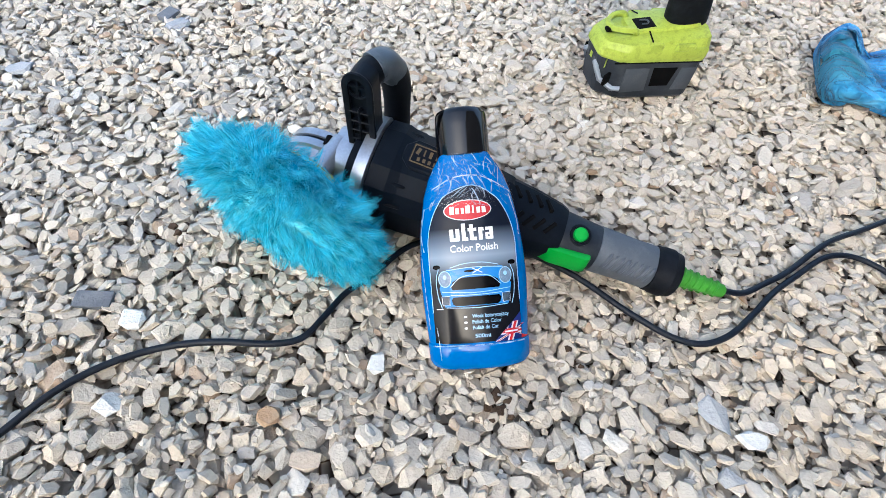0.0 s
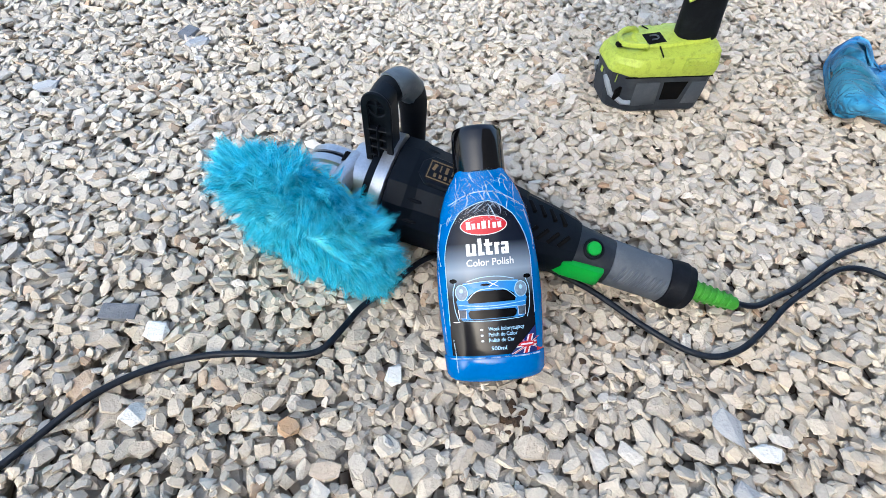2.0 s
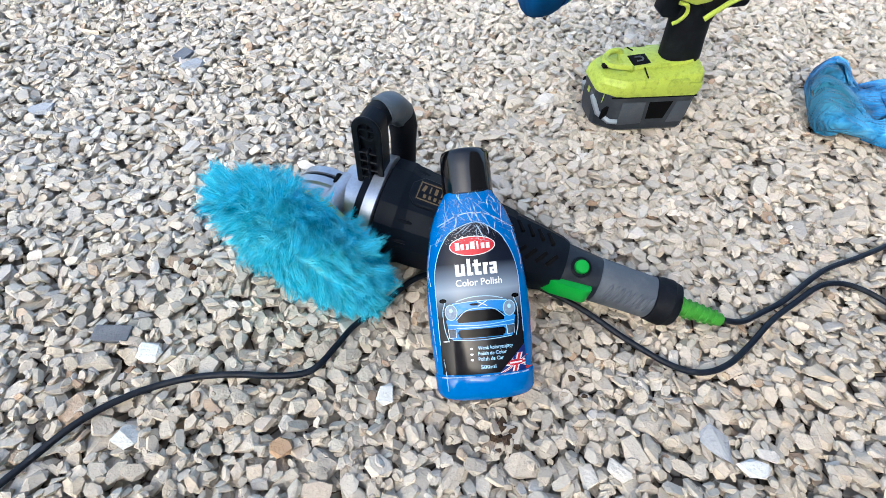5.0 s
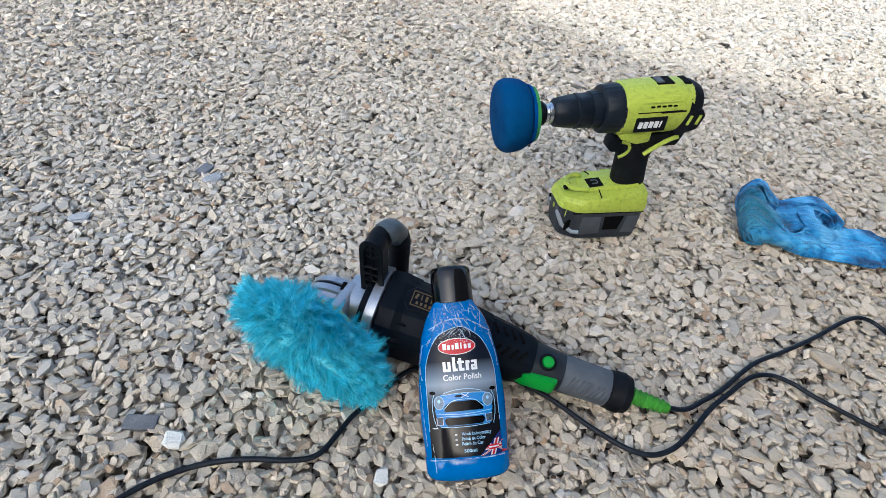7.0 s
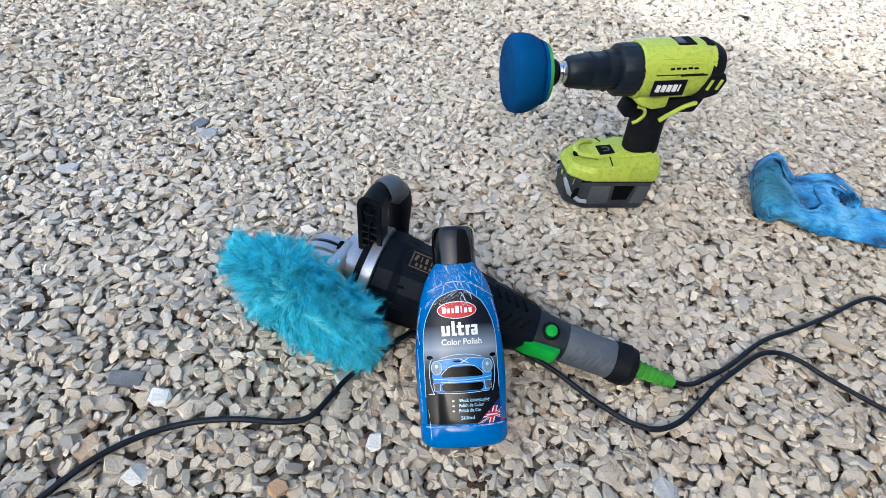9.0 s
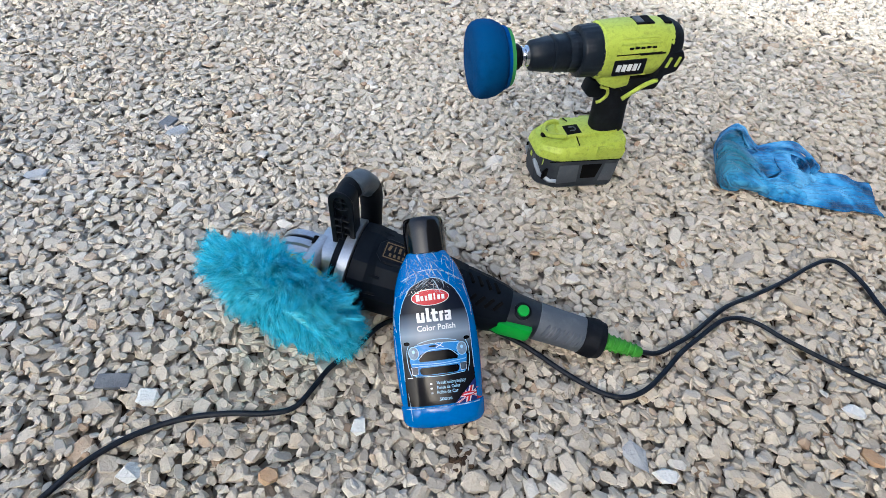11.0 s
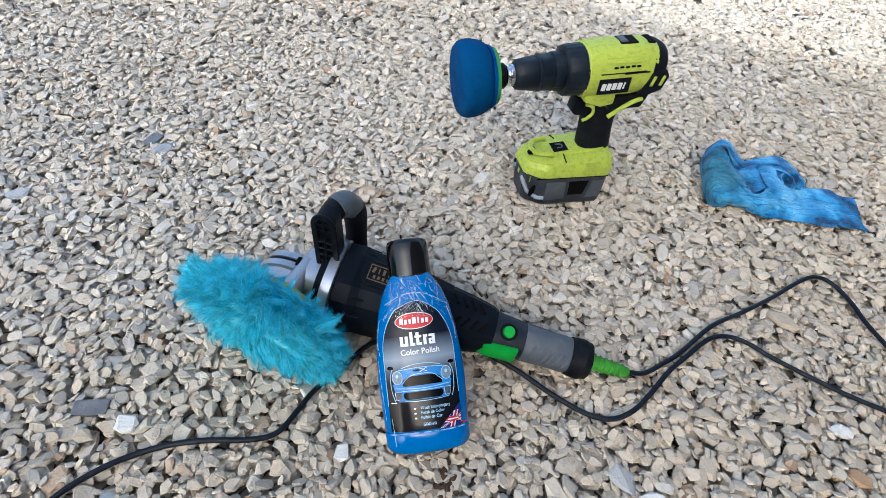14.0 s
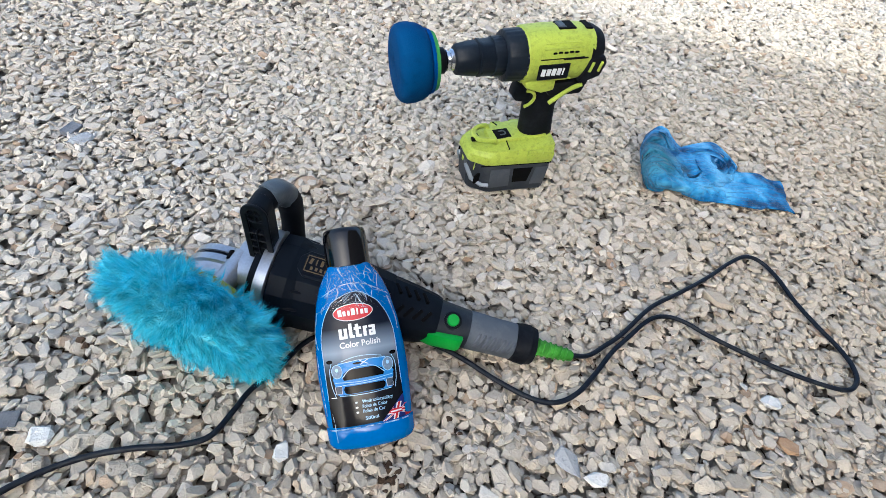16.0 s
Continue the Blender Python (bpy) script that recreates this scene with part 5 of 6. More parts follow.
    part("foot_platform", loft([foot_outline(-0.036, 0.050, 0.0190, 0.015, 0.0675, 0, 0.010), foot_outline(-0.034, 0.050, 0.0180, 0.014, 0.0705, 0, 0.011), foot_outline(-0.034, 0.050, 0.0170, 0.013, 0.0708, 0, 0.011)]), LIME, base, angle=25)
    for sgn in (-1, 1):
        part("foot_block", box(0.017, 0.008, 0.0105, (-0.008, sgn * 0.0345, 0.0625), 0.0014, 1), LIME, base)
        part("foot_block", box(0.024, 0.006, 0.0085, (0.026, sgn * 0.0385, 0.0640), 0.0014, 1), LIME, base)
        part("foot_seam", box(0.0012, 0.016, 0.0012, (-0.014, sgn * 0.0270, 0.0708), 0, turn=(sgn * -16, 0, 0)), DARK, base)
        part("foot_window", box(0.019, 0.0012, 0.0052, (0.026, sgn * 0.0414, 0.0635), 0.0003, 1), LIME, base)
        part("foot_gap", box(0.110, 0.0012, 0.0016, (0.002, sgn * 0.0382, 0.0448), 0), DARK, base)
    part("foot_slot", box(0.006, 0.018, 0.002, (-0.050, 0, 0.0675), 0.0006, 1), DARK, base)

    def oval_ring(x0, x1, half, z, slant=0.0, n=20):
        cx, rx = (x0 + x1) / 2, (x1 - x0) / 2
        ring = []
        for i in range(n):
            a = 2 * math.pi * i / n
            c, s = math.cos(a), math.sin(a)
            k = (abs(c) ** 2.6 + abs(s) ** 2.6) ** (-1 / 2.6)
            ring.append((cx + rx * c * k, half * s * k, z + slant * c * k))
        return ring

    part("handle", loft([oval_ring(0.0120, 0.0610, 0.0175, 0.066, 0.006), oval_ring(0.0120, 0.0600, 0.0180, 0.078, 0.005), oval_ring(0.0095, 0.0560, 0.0170, 0.100, 0.004), oval_ring(0.0065, 0.0530, 0.0172, 0.122),
                         oval_ring(0.0060, 0.0560, 0.0190, 0.142, -0.004), oval_ring(0.0040, 0.0660, 0.0210, 0.160, -0.006)]), RUBBER, t, "black rubber handle", angle=40)
    nose = Matrix.Translation((0.03, 0, 0.189)) @ Matrix.Rotation(radians(-4.5), 4, "Y") @ Matrix.Translation((-0.03, 0, -0.189))

    def upper(name, bm, material, parent, label="", angle=35):
        bm.transform(nose)
        return part(name, bm, material, parent, label, angle=angle)

    z = 0.1930
    housing = upper("motor_housing", lathe([(-0.0185, 0.0330), (-0.0165, 0.0350), (0.010, 0.0362), (0.052, 0.0358), (0.072, 0.0340), (0.080, 0.0300)], "X", 36, (0, 0, z), (0.88, 0.95), 2.5), LIME, t, "scuffed lime green motor housing")
    rear = upper("rear_cap", lathe([(0.068, 0.0348), (0.080, 0.0332), (0.088, 0.0290), (0.092, 0.0210), (0.093, 0.0)], "X", 32, (0, 0, z - 0.001), (0.88, 0.95), 2.5), RUBBER, t)
    upper("rear_panel", prism([(0.048, -0.010), (0.052, 0.004), (0.072, 0.006), (0.078, -0.004), (0.072, -0.022), (0.044, -0.031)], 0.0640, 0.003), RUBBER, t).location = (0, 0, z)
    for k in range(2):
        upper("side_stripe", box(0.0050, 0.0652, 0.014, (0.056 + 0.0125 * k, 0, -0.0080), 0.0008, 1, (0, 14, 0)), LIME, t).location = (0, 0, z)
    upper("belly", prism([(-0.026, -0.030), (0.000, -0.037), (0.010, -0.050), (0.056, -0.050), (0.064, -0.030)], 0.048, 0.004), RUBBER, t).location = (0, 0, z)
    upper("throat", prism([(-0.028, -0.024), (-0.028, -0.034), (-0.004, -0.043), (0.014, -0.040), (0.014, -0.024)], 0.050, 0.003), LIME, t).location = (0, 0, z)
    for sgn in (-1, 1):
        upper("throat_stripe", sweep(spline([(0.012, sgn * 0.0225, -0.060), (0.026, sgn * 0.0252, -0.047), (0.040, sgn * 0.0265, -0.038), (0.052, sgn * 0.0265, -0.034)], 5), 0.0030, 8), LIME, t).location = (0, 0, z)
        upper("badge", box(0.043, 0.003, 0.0205, (0.0030, sgn * 0.0315, -0.0095), 0.0012, 1), BLACK_PLASTIC, t, "black maker's badge").location = (0, 0, z)
        for k in range(5):
            upper("badge_mark", box(0.0052 if k < 4 else 0.0016, 0.0010, 0.0088, (-0.0120 + 0.0072 * k - (0.0014 if k == 4 else 0), sgn * 0.0334, -0.0090), 0, turn=(0, 8, 0)), WHITE_PRINT, t).location = (0, 0, z)
        for k in range(5):
            upper("vent_slot", box(0.0052, 0.0020, 0.0022, (0.000 + 0.0075 * k, sgn * 0.0308, 0.0140 + (k % 2) * 0.0005), 0.0004, 1), DARK, housing).location = (0, 0, z)
        upper("vent_slot", box(0.034, 0.0020, 0.0016, (0.030, sgn * 0.0320, 0.0060), 0.0004, 1), DARK, housing).location = (0, 0, z)
        for zz, x0, x1 in ((0.0190, -0.014, 0.040), (0.0240, -0.012, 0.036), (-0.0215, -0.012, 0.030)):
            upper("moulding", box(x1 - x0, 0.0022, 0.0022, ((x0 + x1) / 2, sgn * (0.0292 if zz < 0.02 else 0.0256), zz), 0.0007, 1), LIME, housing).location = (0, 0, z)
        upper("seam", box(0.060, 0.0020, 0.0012, (0.012, sgn * 0.0310, 0.0070)), DARK, housing).location = (0, 0, z)
    upper("gear_switch", box(0.024, 0.022, 0.005, (0.022, 0, 0.0328), 0.0010, 1), DARK, t).location = (0, 0, z)
    upper("gear_slider", box(0.010, 0.016, 0.006, (0.016, 0, 0.0336), 0.0012, 1), BATTERY_PANEL, t).location = (0, 0, z)
    upper("top_slot", box(0.010, 0.022, 0.004, (0.052, 0, 0.0322), 0.001, 1), DARK, housing).location = (0, 0, z)
    collar = upper("torque_collar", lathe([(-0.0575, 0.0215), (-0.0565, 0.0250), (-0.0450, 0.0258), (-0.0440, 0.0250), (-0.0430, 0.0250), (-0.0420, 0.0318), (-0.0400, 0.0328), (-0.022, 0.0338), (-0.017, 0.0330)], "X", 96, (0, 0, z), (0.95, 0.95), ribs=(24, 0.018)), CHUCK, t, "black ribbed torque collar", 60)
    for k in range(9):
        a = radians(-80 + 20 * k)
        upper("number_mark", box(0.0017, 0.0010, 0.0014, (-0.0335, -0.0319 * math.cos(a), 0.0319 * math.sin(a)), 0, turn=(-math.degrees(a), 0, 0)), BATTERY_PANEL, collar).location = (0, 0, z)
    upper("chuck", lathe([(-0.106, 0.0140), (-0.103, 0.0178), (-0.095, 0.0192), (-0.0795, 0.0214), (-0.0785, 0.0205), (-0.0765, 0.0205), (-0.0755, 0.0226), (-0.072, 0.0228), (-0.0710, 0.0218), (-0.056, 0.0226), (-0.054, 0.0210)], "X", 60, (0, 0, z), ribs=(8, 0.035)), CHUCK, t, "black keyless chuck", 60)
    upper("chuck_jaw", lathe([(-0.1160, 0.0100), (-0.1152, 0.0126), (-0.1140, 0.0126), (-0.1132, 0.0100), (-0.1110, 0.0104), (-0.1100, 0.0130), (-0.1080, 0.0132), (-0.104, 0.0130)], "X", 24, (0, 0, z)), CHROME, t)
    head = upper("arbor", lathe([(-0.131, 0.0150), (-0.128, 0.0158), (-0.1185, 0.0155), (-0.1172, 0.0145), (-0.1168, 0.0095), (-0.110, 0.0095)], "X", 28, (0, 0, z)), BLACK_PLASTIC, t)
    upper("backing_disc", lathe([(-0.1350, 0.0320), (-0.1345, 0.0350), (-0.1300, 0.0340), (-0.1290, 0.028)], "X", 48, (0, 0, z)), FOAM_BACK, t)
    upper("hook_disc", lathe([(-0.1395, 0.0345), (-0.1390, 0.0378), (-0.1350, 0.0366), (-0.1345, 0.033)], "X", 48, (0, 0, z)), FOAM_SIDE, t)
    upper("foam_head", lathe([(-0.1390, 0.0355), (-0.1430, 0.0405), (-0.1500, 0.0440), (-0.1600, 0.0460), (-0.1680, 0.0458), (-0.1735, 0.0438), (-0.1770, 0.0400), (-0.1785, 0.0340), (-0.1790, 0.0)], "X", 56, (0, 0, z)), FOAM, t, "blue foam polishing head", 50)
    trig = part("trigger", prism([(-0.016, 0.134), (-0.010, 0.128), (0.008, 0.126), (0.012, 0.152), (-0.012, 0.152), (-0.015, 0.143)], 0.018, 0.002), BLACK_PLASTIC, t)
    for sgn in (-1, 1):
        part("trigger_frame", sweep(spline([(-0.004, sgn * 0.0205, 0.150), (0.006, sgn * 0.0205, 0.147), (0.009, sgn * 0.0205, 0.138), (0.004, sgn * 0.019, 0.129), (-0.001, sgn * 0.017, 0.125)], 6), 0.0022, 8), LIME, t)
    return t


build_drill()


# ---- the crumpled cloth ----
def build_cloth():
    cloth = None

    def sheet(*curves, along=72, wrinkle=1.0, name="fold"):
        """One layer of the cloth, drawn smoothly through a few curves, with soft waves and sharp creases along it."""
        b, seed = bmesh.new(), 7.3 * curves[0][0][0] + 3.1 * curves[-1][-1][1]
        lines = []
        for c in curves:
            fine = spline(c, 16)
            spots = [k * (len(fine) - 1.001) / along for k in range(along + 1)]
            lines.append([fine[int(f)].lerp(fine[int(f) + 1], f - int(f)) for f in spots])
        grid = []
        for k in range(along + 1):
            column, row = spline([line[k] for line in lines], 14 if len(lines) > 2 else 20), []
            for q, p in enumerate(column):
                inner = min(1, 5 * min(q, len(column) - 1 - q) / (len(column) - 1))
                run, over = p.x * 0.90 - p.y * 0.42, p.x * 0.42 + p.y * 0.90
                crease = math.exp(-abs(noise.noise(Vector((run * 14, over * 44, seed)))) * 8)
                wave = noise.noise(Vector((run * 26, over * 60, seed + 4))) + 0.4 * noise.noise(Vector((p.x * 130, p.y * 130, seed)))
                row.append(b.verts.new(p + Vector((0, 0, wrinkle * inner * (0.0022 * wave - 0.0046 * crease)))))
            grid.append(row)
        for r0, r1 in zip(grid, grid[1:]):
            for q in range(len(r0) - 1):
                b.faces.new((r0[q], r0[q + 1], r1[q + 1], r1[q]))
        ob = part(name, b, CLOTH, cloth, angle=180)
        thick = ob.modifiers.new("thickness", "SOLIDIFY")
        thick.thickness, thick.offset = 0.0014, 0
        return ob

    # the lowest layer, flat on the stones
    cloth = sheet(((0.520, 0.726, 0.005), (0.575, 0.711, 0.005), (0.640, 0.720, 0.005), (0.654, 0.661, 0.004), (0.689, 0.646, 0.005), (0.720, 0.631, 0.005)),
          ((0.470, 0.598, 0.005), (0.524, 0.593, 0.005), (0.549, 0.576, 0.005), (0.606, 0.570, 0.005), (0.650, 0.563, 0.005), (0.699, 0.557, 0.005)), wrinkle=0, name="cleaning_cloth")
    tagged(cloth, "crumpled sky-blue microfibre cloth with dark stains on gravel", "cloth")
    # the tail
    sheet(((0.579, 0.611, 0.018), (0.634, 0.637, 0.014), (0.685, 0.646, 0.010), (0.699, 0.632, 0.009), (0.724, 0.633, 0.007)),
          ((0.572, 0.591, 0.017), (0.627, 0.613, 0.011), (0.664, 0.607, 0.012), (0.697, 0.611, 0.008), (0.720, 0.612, 0.006)),
          ((0.565, 0.578, 0.014), (0.610, 0.583, 0.009), (0.646, 0.579, 0.010), (0.684, 0.588, 0.007), (0.710, 0.586, 0.005)),
          ((0.561, 0.570, 0.005), (0.603, 0.565, 0.005), (0.647, 0.558, 0.005), (0.672, 0.570, 0.006), (0.704, 0.553, 0.004)), wrinkle=1.0)
    # the front roll
    sheet(((0.512, 0.583, 0.022), (0.542, 0.586, 0.024), (0.570, 0.590, 0.021), (0.591, 0.586, 0.014)),
          ((0.511, 0.577, 0.019), (0.540, 0.577, 0.021), (0.570, 0.582, 0.018), (0.591, 0.576, 0.012)),
          ((0.519, 0.584, 0.006), (0.546, 0.570, 0.005), (0.569, 0.570, 0.005), (0.591, 0.570, 0.005)), wrinkle=1.0)
    # the upper hem at the back
    sheet(((0.554, 0.691, 0.020), (0.585, 0.697, 0.027), (0.621, 0.704, 0.027), (0.640, 0.685, 0.021), (0.655, 0.661, 0.011)),
          ((0.548, 0.671, 0.026), (0.572, 0.674, 0.032), (0.599, 0.676, 0.032), (0.624, 0.668, 0.026), (0.647, 0.650, 0.012)), wrinkle=0.3, name="hem")
    # the second hem
    sheet(((0.572, 0.680, 0.018), (0.585, 0.679, 0.024), (0.605, 0.676, 0.026), (0.627, 0.666, 0.022), (0.645, 0.655, 0.012)),
          ((0.565, 0.667, 0.022), (0.578, 0.665, 0.028), (0.598, 0.664, 0.029), (0.618, 0.655, 0.024), (0.636, 0.648, 0.013)), wrinkle=0.3, name="hem")
    # the middle panel
    sheet(((0.569, 0.664, 0.026), (0.582, 0.666, 0.028), (0.597, 0.671, 0.026)),
          ((0.557, 0.635, 0.030), (0.570, 0.636, 0.031), (0.590, 0.637, 0.026)),
          ((0.556, 0.614, 0.030), (0.573, 0.613, 0.029), (0.606, 0.625, 0.022)),
          ((0.562, 0.605, 0.026), (0.580, 0.603, 0.024), (0.622, 0.627, 0.018)),
          ((0.568, 0.588, 0.017), (0.591, 0.598, 0.014), (0.630, 0.624, 0.010)), wrinkle=0.35, name="fold")
    # the panel beside the lump
    sheet(((0.548, 0.677, 0.024), (0.558, 0.671, 0.026), (0.566, 0.660, 0.027)),
          ((0.519, 0.639, 0.031), (0.540, 0.640, 0.027), (0.559, 0.638, 0.026)),
          ((0.515, 0.613, 0.030), (0.535, 0.608, 0.020), (0.560, 0.618, 0.025)), wrinkle=0.4, name="fold")
    # the pointed hem
    sheet(((0.528, 0.615, 0.026), (0.528, 0.597, 0.027), (0.541, 0.599, 0.029), (0.558, 0.612, 0.031), (0.580, 0.606, 0.025), (0.576, 0.595, 0.020)),
          ((0.519, 0.606, 0.028), (0.522, 0.589, 0.027), (0.539, 0.593, 0.028), (0.557, 0.606, 0.029), (0.573, 0.601, 0.025), (0.568, 0.592, 0.020)), wrinkle=0.3, name="hem")
    # below the pointed hem
    sheet(((0.525, 0.596, 0.023), (0.542, 0.597, 0.025), (0.561, 0.609, 0.026), (0.576, 0.603, 0.022)),
          ((0.522, 0.579, 0.023), (0.536, 0.579, 0.024), (0.550, 0.583, 0.023), (0.573, 0.588, 0.019)), wrinkle=0.5, name="fold")
    # the stained bulge of the lump
    sheet(((0.461, 0.633, 0.036), (0.468, 0.630, 0.047), (0.482, 0.621, 0.047), (0.496, 0.610, 0.041), (0.510, 0.592, 0.033), (0.538, 0.582, 0.027)),
          ((0.458, 0.624, 0.026), (0.459, 0.604, 0.044), (0.473, 0.593, 0.043), (0.490, 0.584, 0.037), (0.509, 0.578, 0.030), (0.537, 0.576, 0.025)),
          ((0.460, 0.609, 0.016), (0.459, 0.587, 0.031), (0.474, 0.580, 0.032), (0.492, 0.576, 0.028), (0.513, 0.577, 0.022), (0.541, 0.577, 0.019)),
          ((0.465, 0.592, 0.005), (0.475, 0.586, 0.006), (0.484, 0.584, 0.009), (0.491, 0.586, 0.012), (0.522, 0.586, 0.007), (0.554, 0.585, 0.006)), wrinkle=1.0)
    # the fold across the lump
    sheet(((0.467, 0.655, 0.034), (0.474, 0.655, 0.049), (0.494, 0.649, 0.047), (0.513, 0.639, 0.038), (0.525, 0.630, 0.030)),
          ((0.459, 0.636, 0.038), (0.464, 0.633, 0.054), (0.482, 0.628, 0.052), (0.502, 0.621, 0.043), (0.516, 0.607, 0.034)),
          ((0.459, 0.631, 0.035), (0.466, 0.630, 0.048), (0.483, 0.623, 0.047), (0.499, 0.614, 0.040), (0.513, 0.597, 0.031)), wrinkle=0.9, name="fold")
    # the top of the lump
    sheet(((0.494, 0.707, 0.030), (0.505, 0.706, 0.046), (0.516, 0.709, 0.048), (0.529, 0.704, 0.042), (0.543, 0.707, 0.030)),
          ((0.474, 0.671, 0.034), (0.475, 0.665, 0.053), (0.490, 0.669, 0.055), (0.506, 0.671, 0.049), (0.532, 0.680, 0.033)),
          ((0.466, 0.651, 0.032), (0.471, 0.652, 0.047), (0.493, 0.651, 0.044), (0.514, 0.655, 0.038), (0.548, 0.674, 0.024)), wrinkle=1.7)
    # the side of the lump
    sheet(((0.494, 0.707, 0.030), (0.473, 0.671, 0.034), (0.464, 0.648, 0.032), (0.460, 0.625, 0.026), (0.462, 0.608, 0.014), (0.466, 0.592, 0.005)),
          ((0.516, 0.737, 0.005), (0.497, 0.708, 0.005), (0.486, 0.680, 0.005), (0.474, 0.640, 0.005), (0.466, 0.611, 0.005), (0.466, 0.593, 0.004)), wrinkle=0.8)
    # the flap over the lump
    sheet(((0.512, 0.705, 0.051), (0.521, 0.695, 0.050), (0.525, 0.681, 0.043), (0.529, 0.671, 0.034)),
          ((0.492, 0.674, 0.058), (0.500, 0.668, 0.058), (0.504, 0.660, 0.051), (0.511, 0.651, 0.042)), wrinkle=0.5, name="fold")
    # between lump and hems
    sheet(((0.543, 0.709, 0.030), (0.563, 0.712, 0.014), (0.573, 0.713, 0.008)),
          ((0.525, 0.666, 0.038), (0.535, 0.665, 0.031), (0.544, 0.666, 0.026)), wrinkle=0.5, name="fold")
    # the loose hem that stands up in loops
    for loop in (((0.596, 0.668), (0.589, 0.647), (0.592, 0.630), (0.597, 0.649), (0.605, 0.659), (0.616, 0.664), (0.620, 0.652), (0.615, 0.630)),
                 ((0.620, 0.661), (0.628, 0.656), (0.625, 0.641), (0.627, 0.632), (0.631, 0.646), (0.628, 0.658))):
        sheet([(x, y, 0.029 - 0.0008 * k) for k, (x, y) in enumerate(loop)], [(x, y - 0.001, 0.017 - 0.0006 * k) for k, (x, y) in enumerate(loop)], wrinkle=0.1, name="hem")
    return cloth


build_cloth()

# ---- the gravel itself ----
MARKED = (
        (-0.271, 0.224, (0.031, 0.0145, 0.010), 3, SLATE), (-0.234, 0.210, (0.023, 0.018, 0.013), -30, QUARTZ), (-0.222, 0.142, (0.019, 0.017, 0.014), 40, QUARTZ),
        (-0.382, 0.651, (0.024, 0.017, 0.013), 70, SLATE), (-0.362, 0.630, (0.036, 0.024, 0.014), 40, BLUESTONE), (-0.499, 0.510, (0.030, 0.020, 0.013), 10, BLUESTONE),
        (-0.035, 0.193, (0.019, 0.014, 0.012), 85, QUARTZ), (-0.106, 0.144, (0.018, 0.015, 0.012), 0, RUSTSTONE), (0.465, 0.186, (0.022, 0.018, 0.012), -30, RUSTSTONE),
        (0.250, 0.160, (0.026, 0.014, 0.010), -8, QUARTZ), (0.227, 0.177, (0.030, 0.020, 0.012), -35, BLUESTONE), (0.226, 0.132, (0.017, 0.015, 0.012), 30, BLUESTONE), (0.475, 0.235, (0.026, 0.015, 0.012), -20, QUARTZ))
clear = [(p.x, p.y, max(-0.003, p.z - 0.0022), 0.0035) for p in spline(CABLE_LINE + CABLE_END, 12)] + [(m[0], m[1], 0.0005, 0.008) for m in MARKED] + [(0.465 + 0.012 * i, 0.555 + 0.012 * j, -0.0005, 0.0065) for i in range(22) for j in range(14)] + [(0.165 + 0.010 * i, 0.572 + 0.010 * j, -0.0072, 0.006) for i in range(14) for j in range(10)]
r = np.random.default_rng(1)


def strewn(count, x0, x1, y0, y1, kept):
    x, y = r.uniform(x0, x1, count), r.uniform(y0, y1, count)
    return np.stack([x, y], 1)[kept(x, y)]


middle = lambda x, y: np.abs(x - 0.10) < 0.62 + 0.62 * y
near = settle(strewn(153000, -1.25, 1.45, -0.06, 1.05, middle), FINE, 0.0134, 0.33, 11, -0.0150, 0.0048, 0.0015, clear)
wide = settle(strewn(165000, -1.85, 2.15, -0.06, 2.60, lambda x, y: (np.abs(x - 0.14) < 0.72 + 0.80 * y) & ~(middle(x, y) & (y < 1.05))), COARSE, 0.0134, 0.34, 13, -0.0100, 0.0048, 0.0022)
front, rest_near = [], []
for stone in near:
    x, y, z = stone[3]
    (front if -0.24 < x < 0.34 and 0.100 < y < 0.165 and z > -0.004 and len(front) < 300 else rest_near).append(stone)
stone_field("gravel", rest_near, FINE, "loose pale limestone gravel, sharp broken chips")
stone_field("gravel", wide, COARSE, "loose pale limestone gravel spread over the yard")

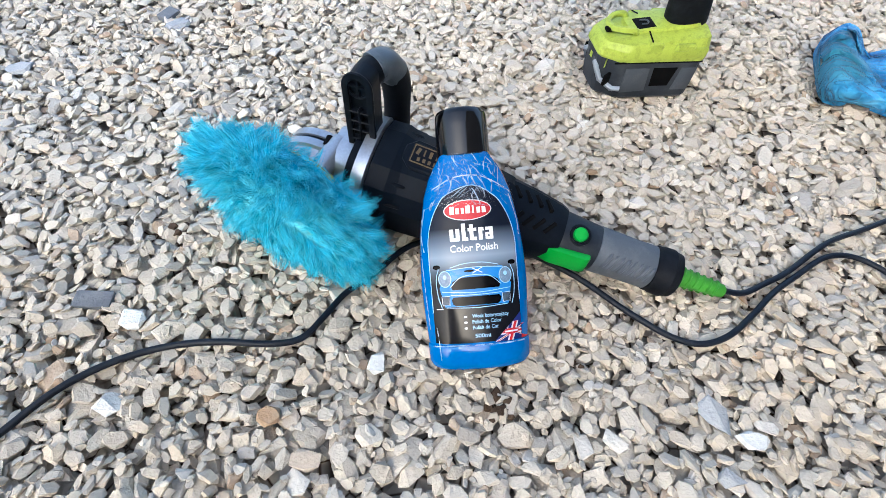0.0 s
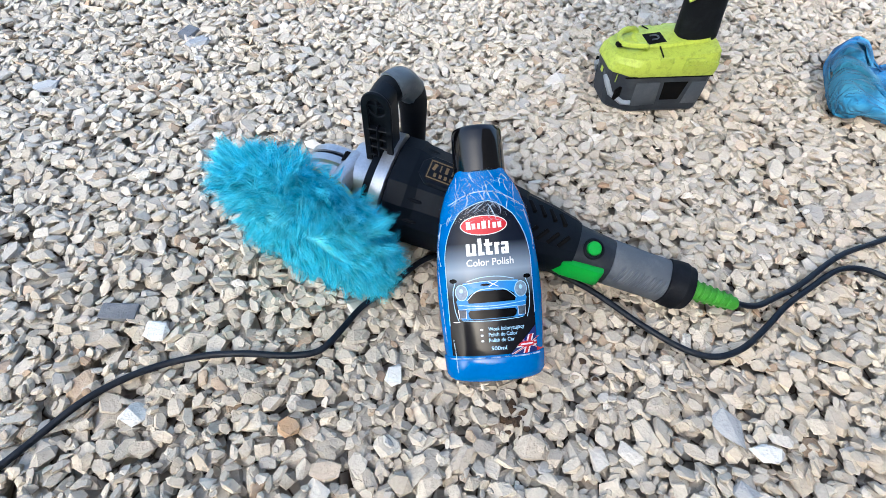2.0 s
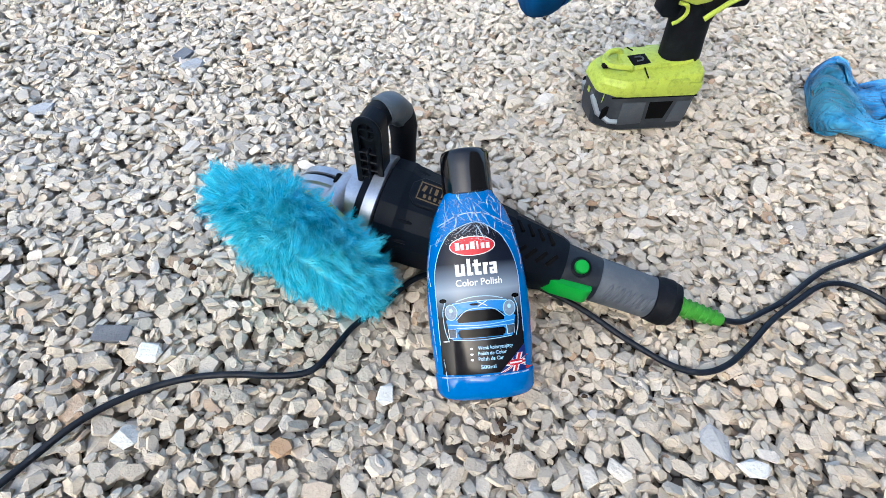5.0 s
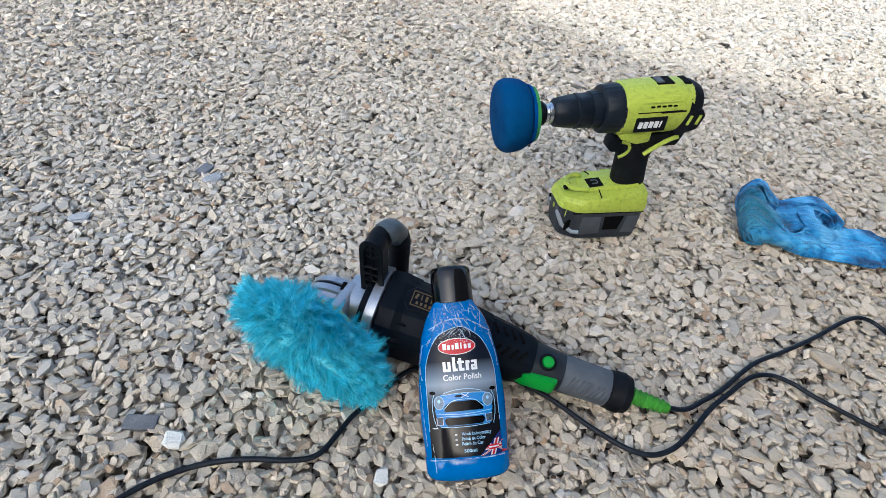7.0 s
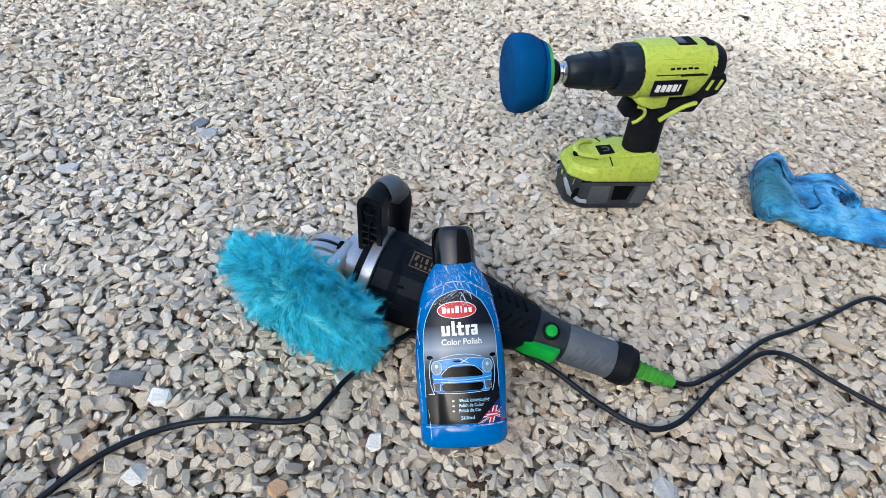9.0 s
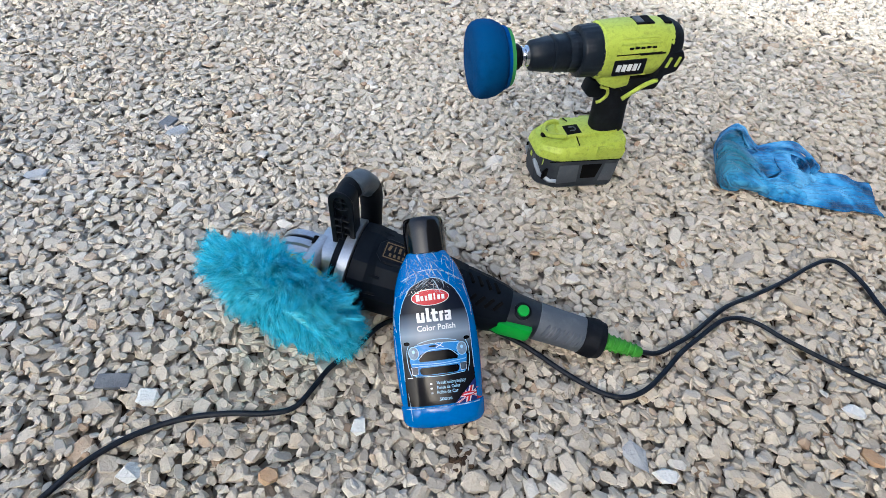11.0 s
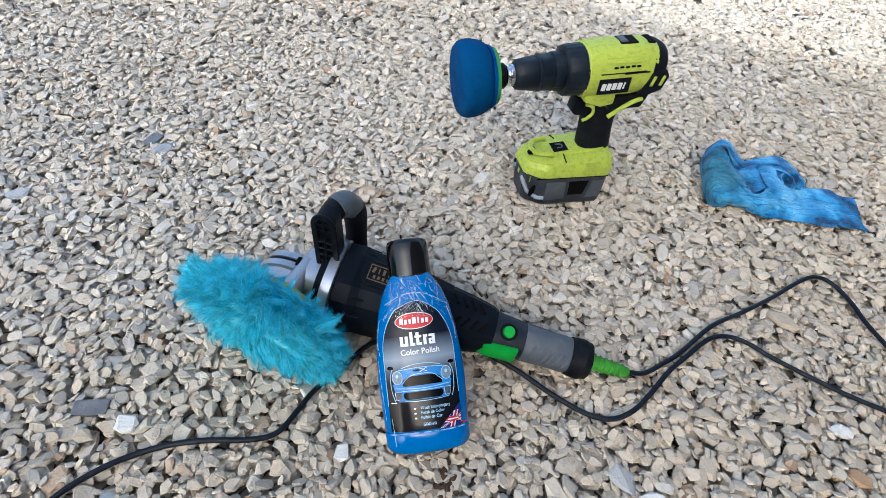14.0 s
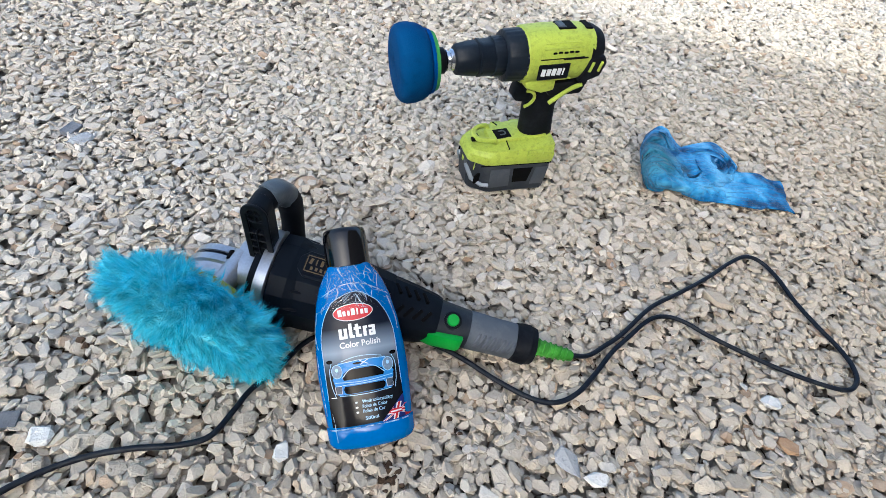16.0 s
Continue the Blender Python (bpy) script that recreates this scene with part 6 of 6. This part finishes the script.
# the chips next to the lens, one by one, as pieces of the ground
chip_meshes = []
for k, (v, f) in enumerate(FINE):
    me = bpy.data.meshes.new("stone")
    me.from_pydata([tuple(p) for p in v], [], [tuple(int(i) for i in q) for q in f])
    me.materials.append(LIMESTONE)
    chip_meshes.append((me, v))
for k, m, sc, at in front:
    ob = new("stone", chip_meshes[k][0])
    ob.parent = ground
    ob.matrix_basis = Matrix.LocRotScale((at[0], at[1], at[2] + 0.022), Matrix(m.tolist()).to_quaternion(), Vector(sc.tolist()))


def lay_stone(name, x, y, z_top, me, v, shape, turn):
    sc = np.array(shape)
    m = np.array(Euler((radians(4), radians(-3), radians(turn))).to_matrix())
    top = ((v * sc) @ m.T)[:, 2].max()
    ob = new(name, me)
    ob.parent = ground
    ob.matrix_basis = Matrix.LocRotScale((x, y, z_top - top + 0.022), Matrix(m.tolist()).to_quaternion(), Vector(sc.tolist()))
    return ob


r = np.random.default_rng(31)
# the few that stand out by their colour
for x, y, shape, turn, material in MARKED:
    k = int(r.integers(len(chip_meshes)))
    me, points = chip_meshes[k][0].copy(), chip_meshes[k][1]
    if material == SLATE:
        # slate breaks into square-edged slabs
        slab = box(1, 1, 1, (0, 0, 0), 0.05, 1, taper=None)
        slab.to_mesh(me)
        slab.free()
        points = np.array([v.co[:] for v in me.vertices])
    me.materials[0] = material
    lay_stone("stone", x, y, 0.0060, me, points, (shape[0], shape[1], shape[2] * 0.62), turn)
# crumbs of damp soil between the stones, under the bottle's foot and by the wool pad
for cx, cy, spread, count in ((0.063, 0.170, 0.010, 16), (-0.232, 0.302, 0.006, 7), (0.118, 0.212, 0.006, 5)):
    for _ in range(count):
        k = int(r.integers(len(chip_meshes)))
        me, points = chip_meshes[k][0].copy(), chip_meshes[k][1]
        me.materials[0] = SOIL
        size = r.uniform(0.004, 0.0085)
        lay_stone("soil_crumb", cx + r.normal(0, spread * 0.6), cy + r.normal(0, spread), r.uniform(0.0015, 0.0048), me, points, (size * 1.2, size, size * 0.8), r.uniform(0, 360))
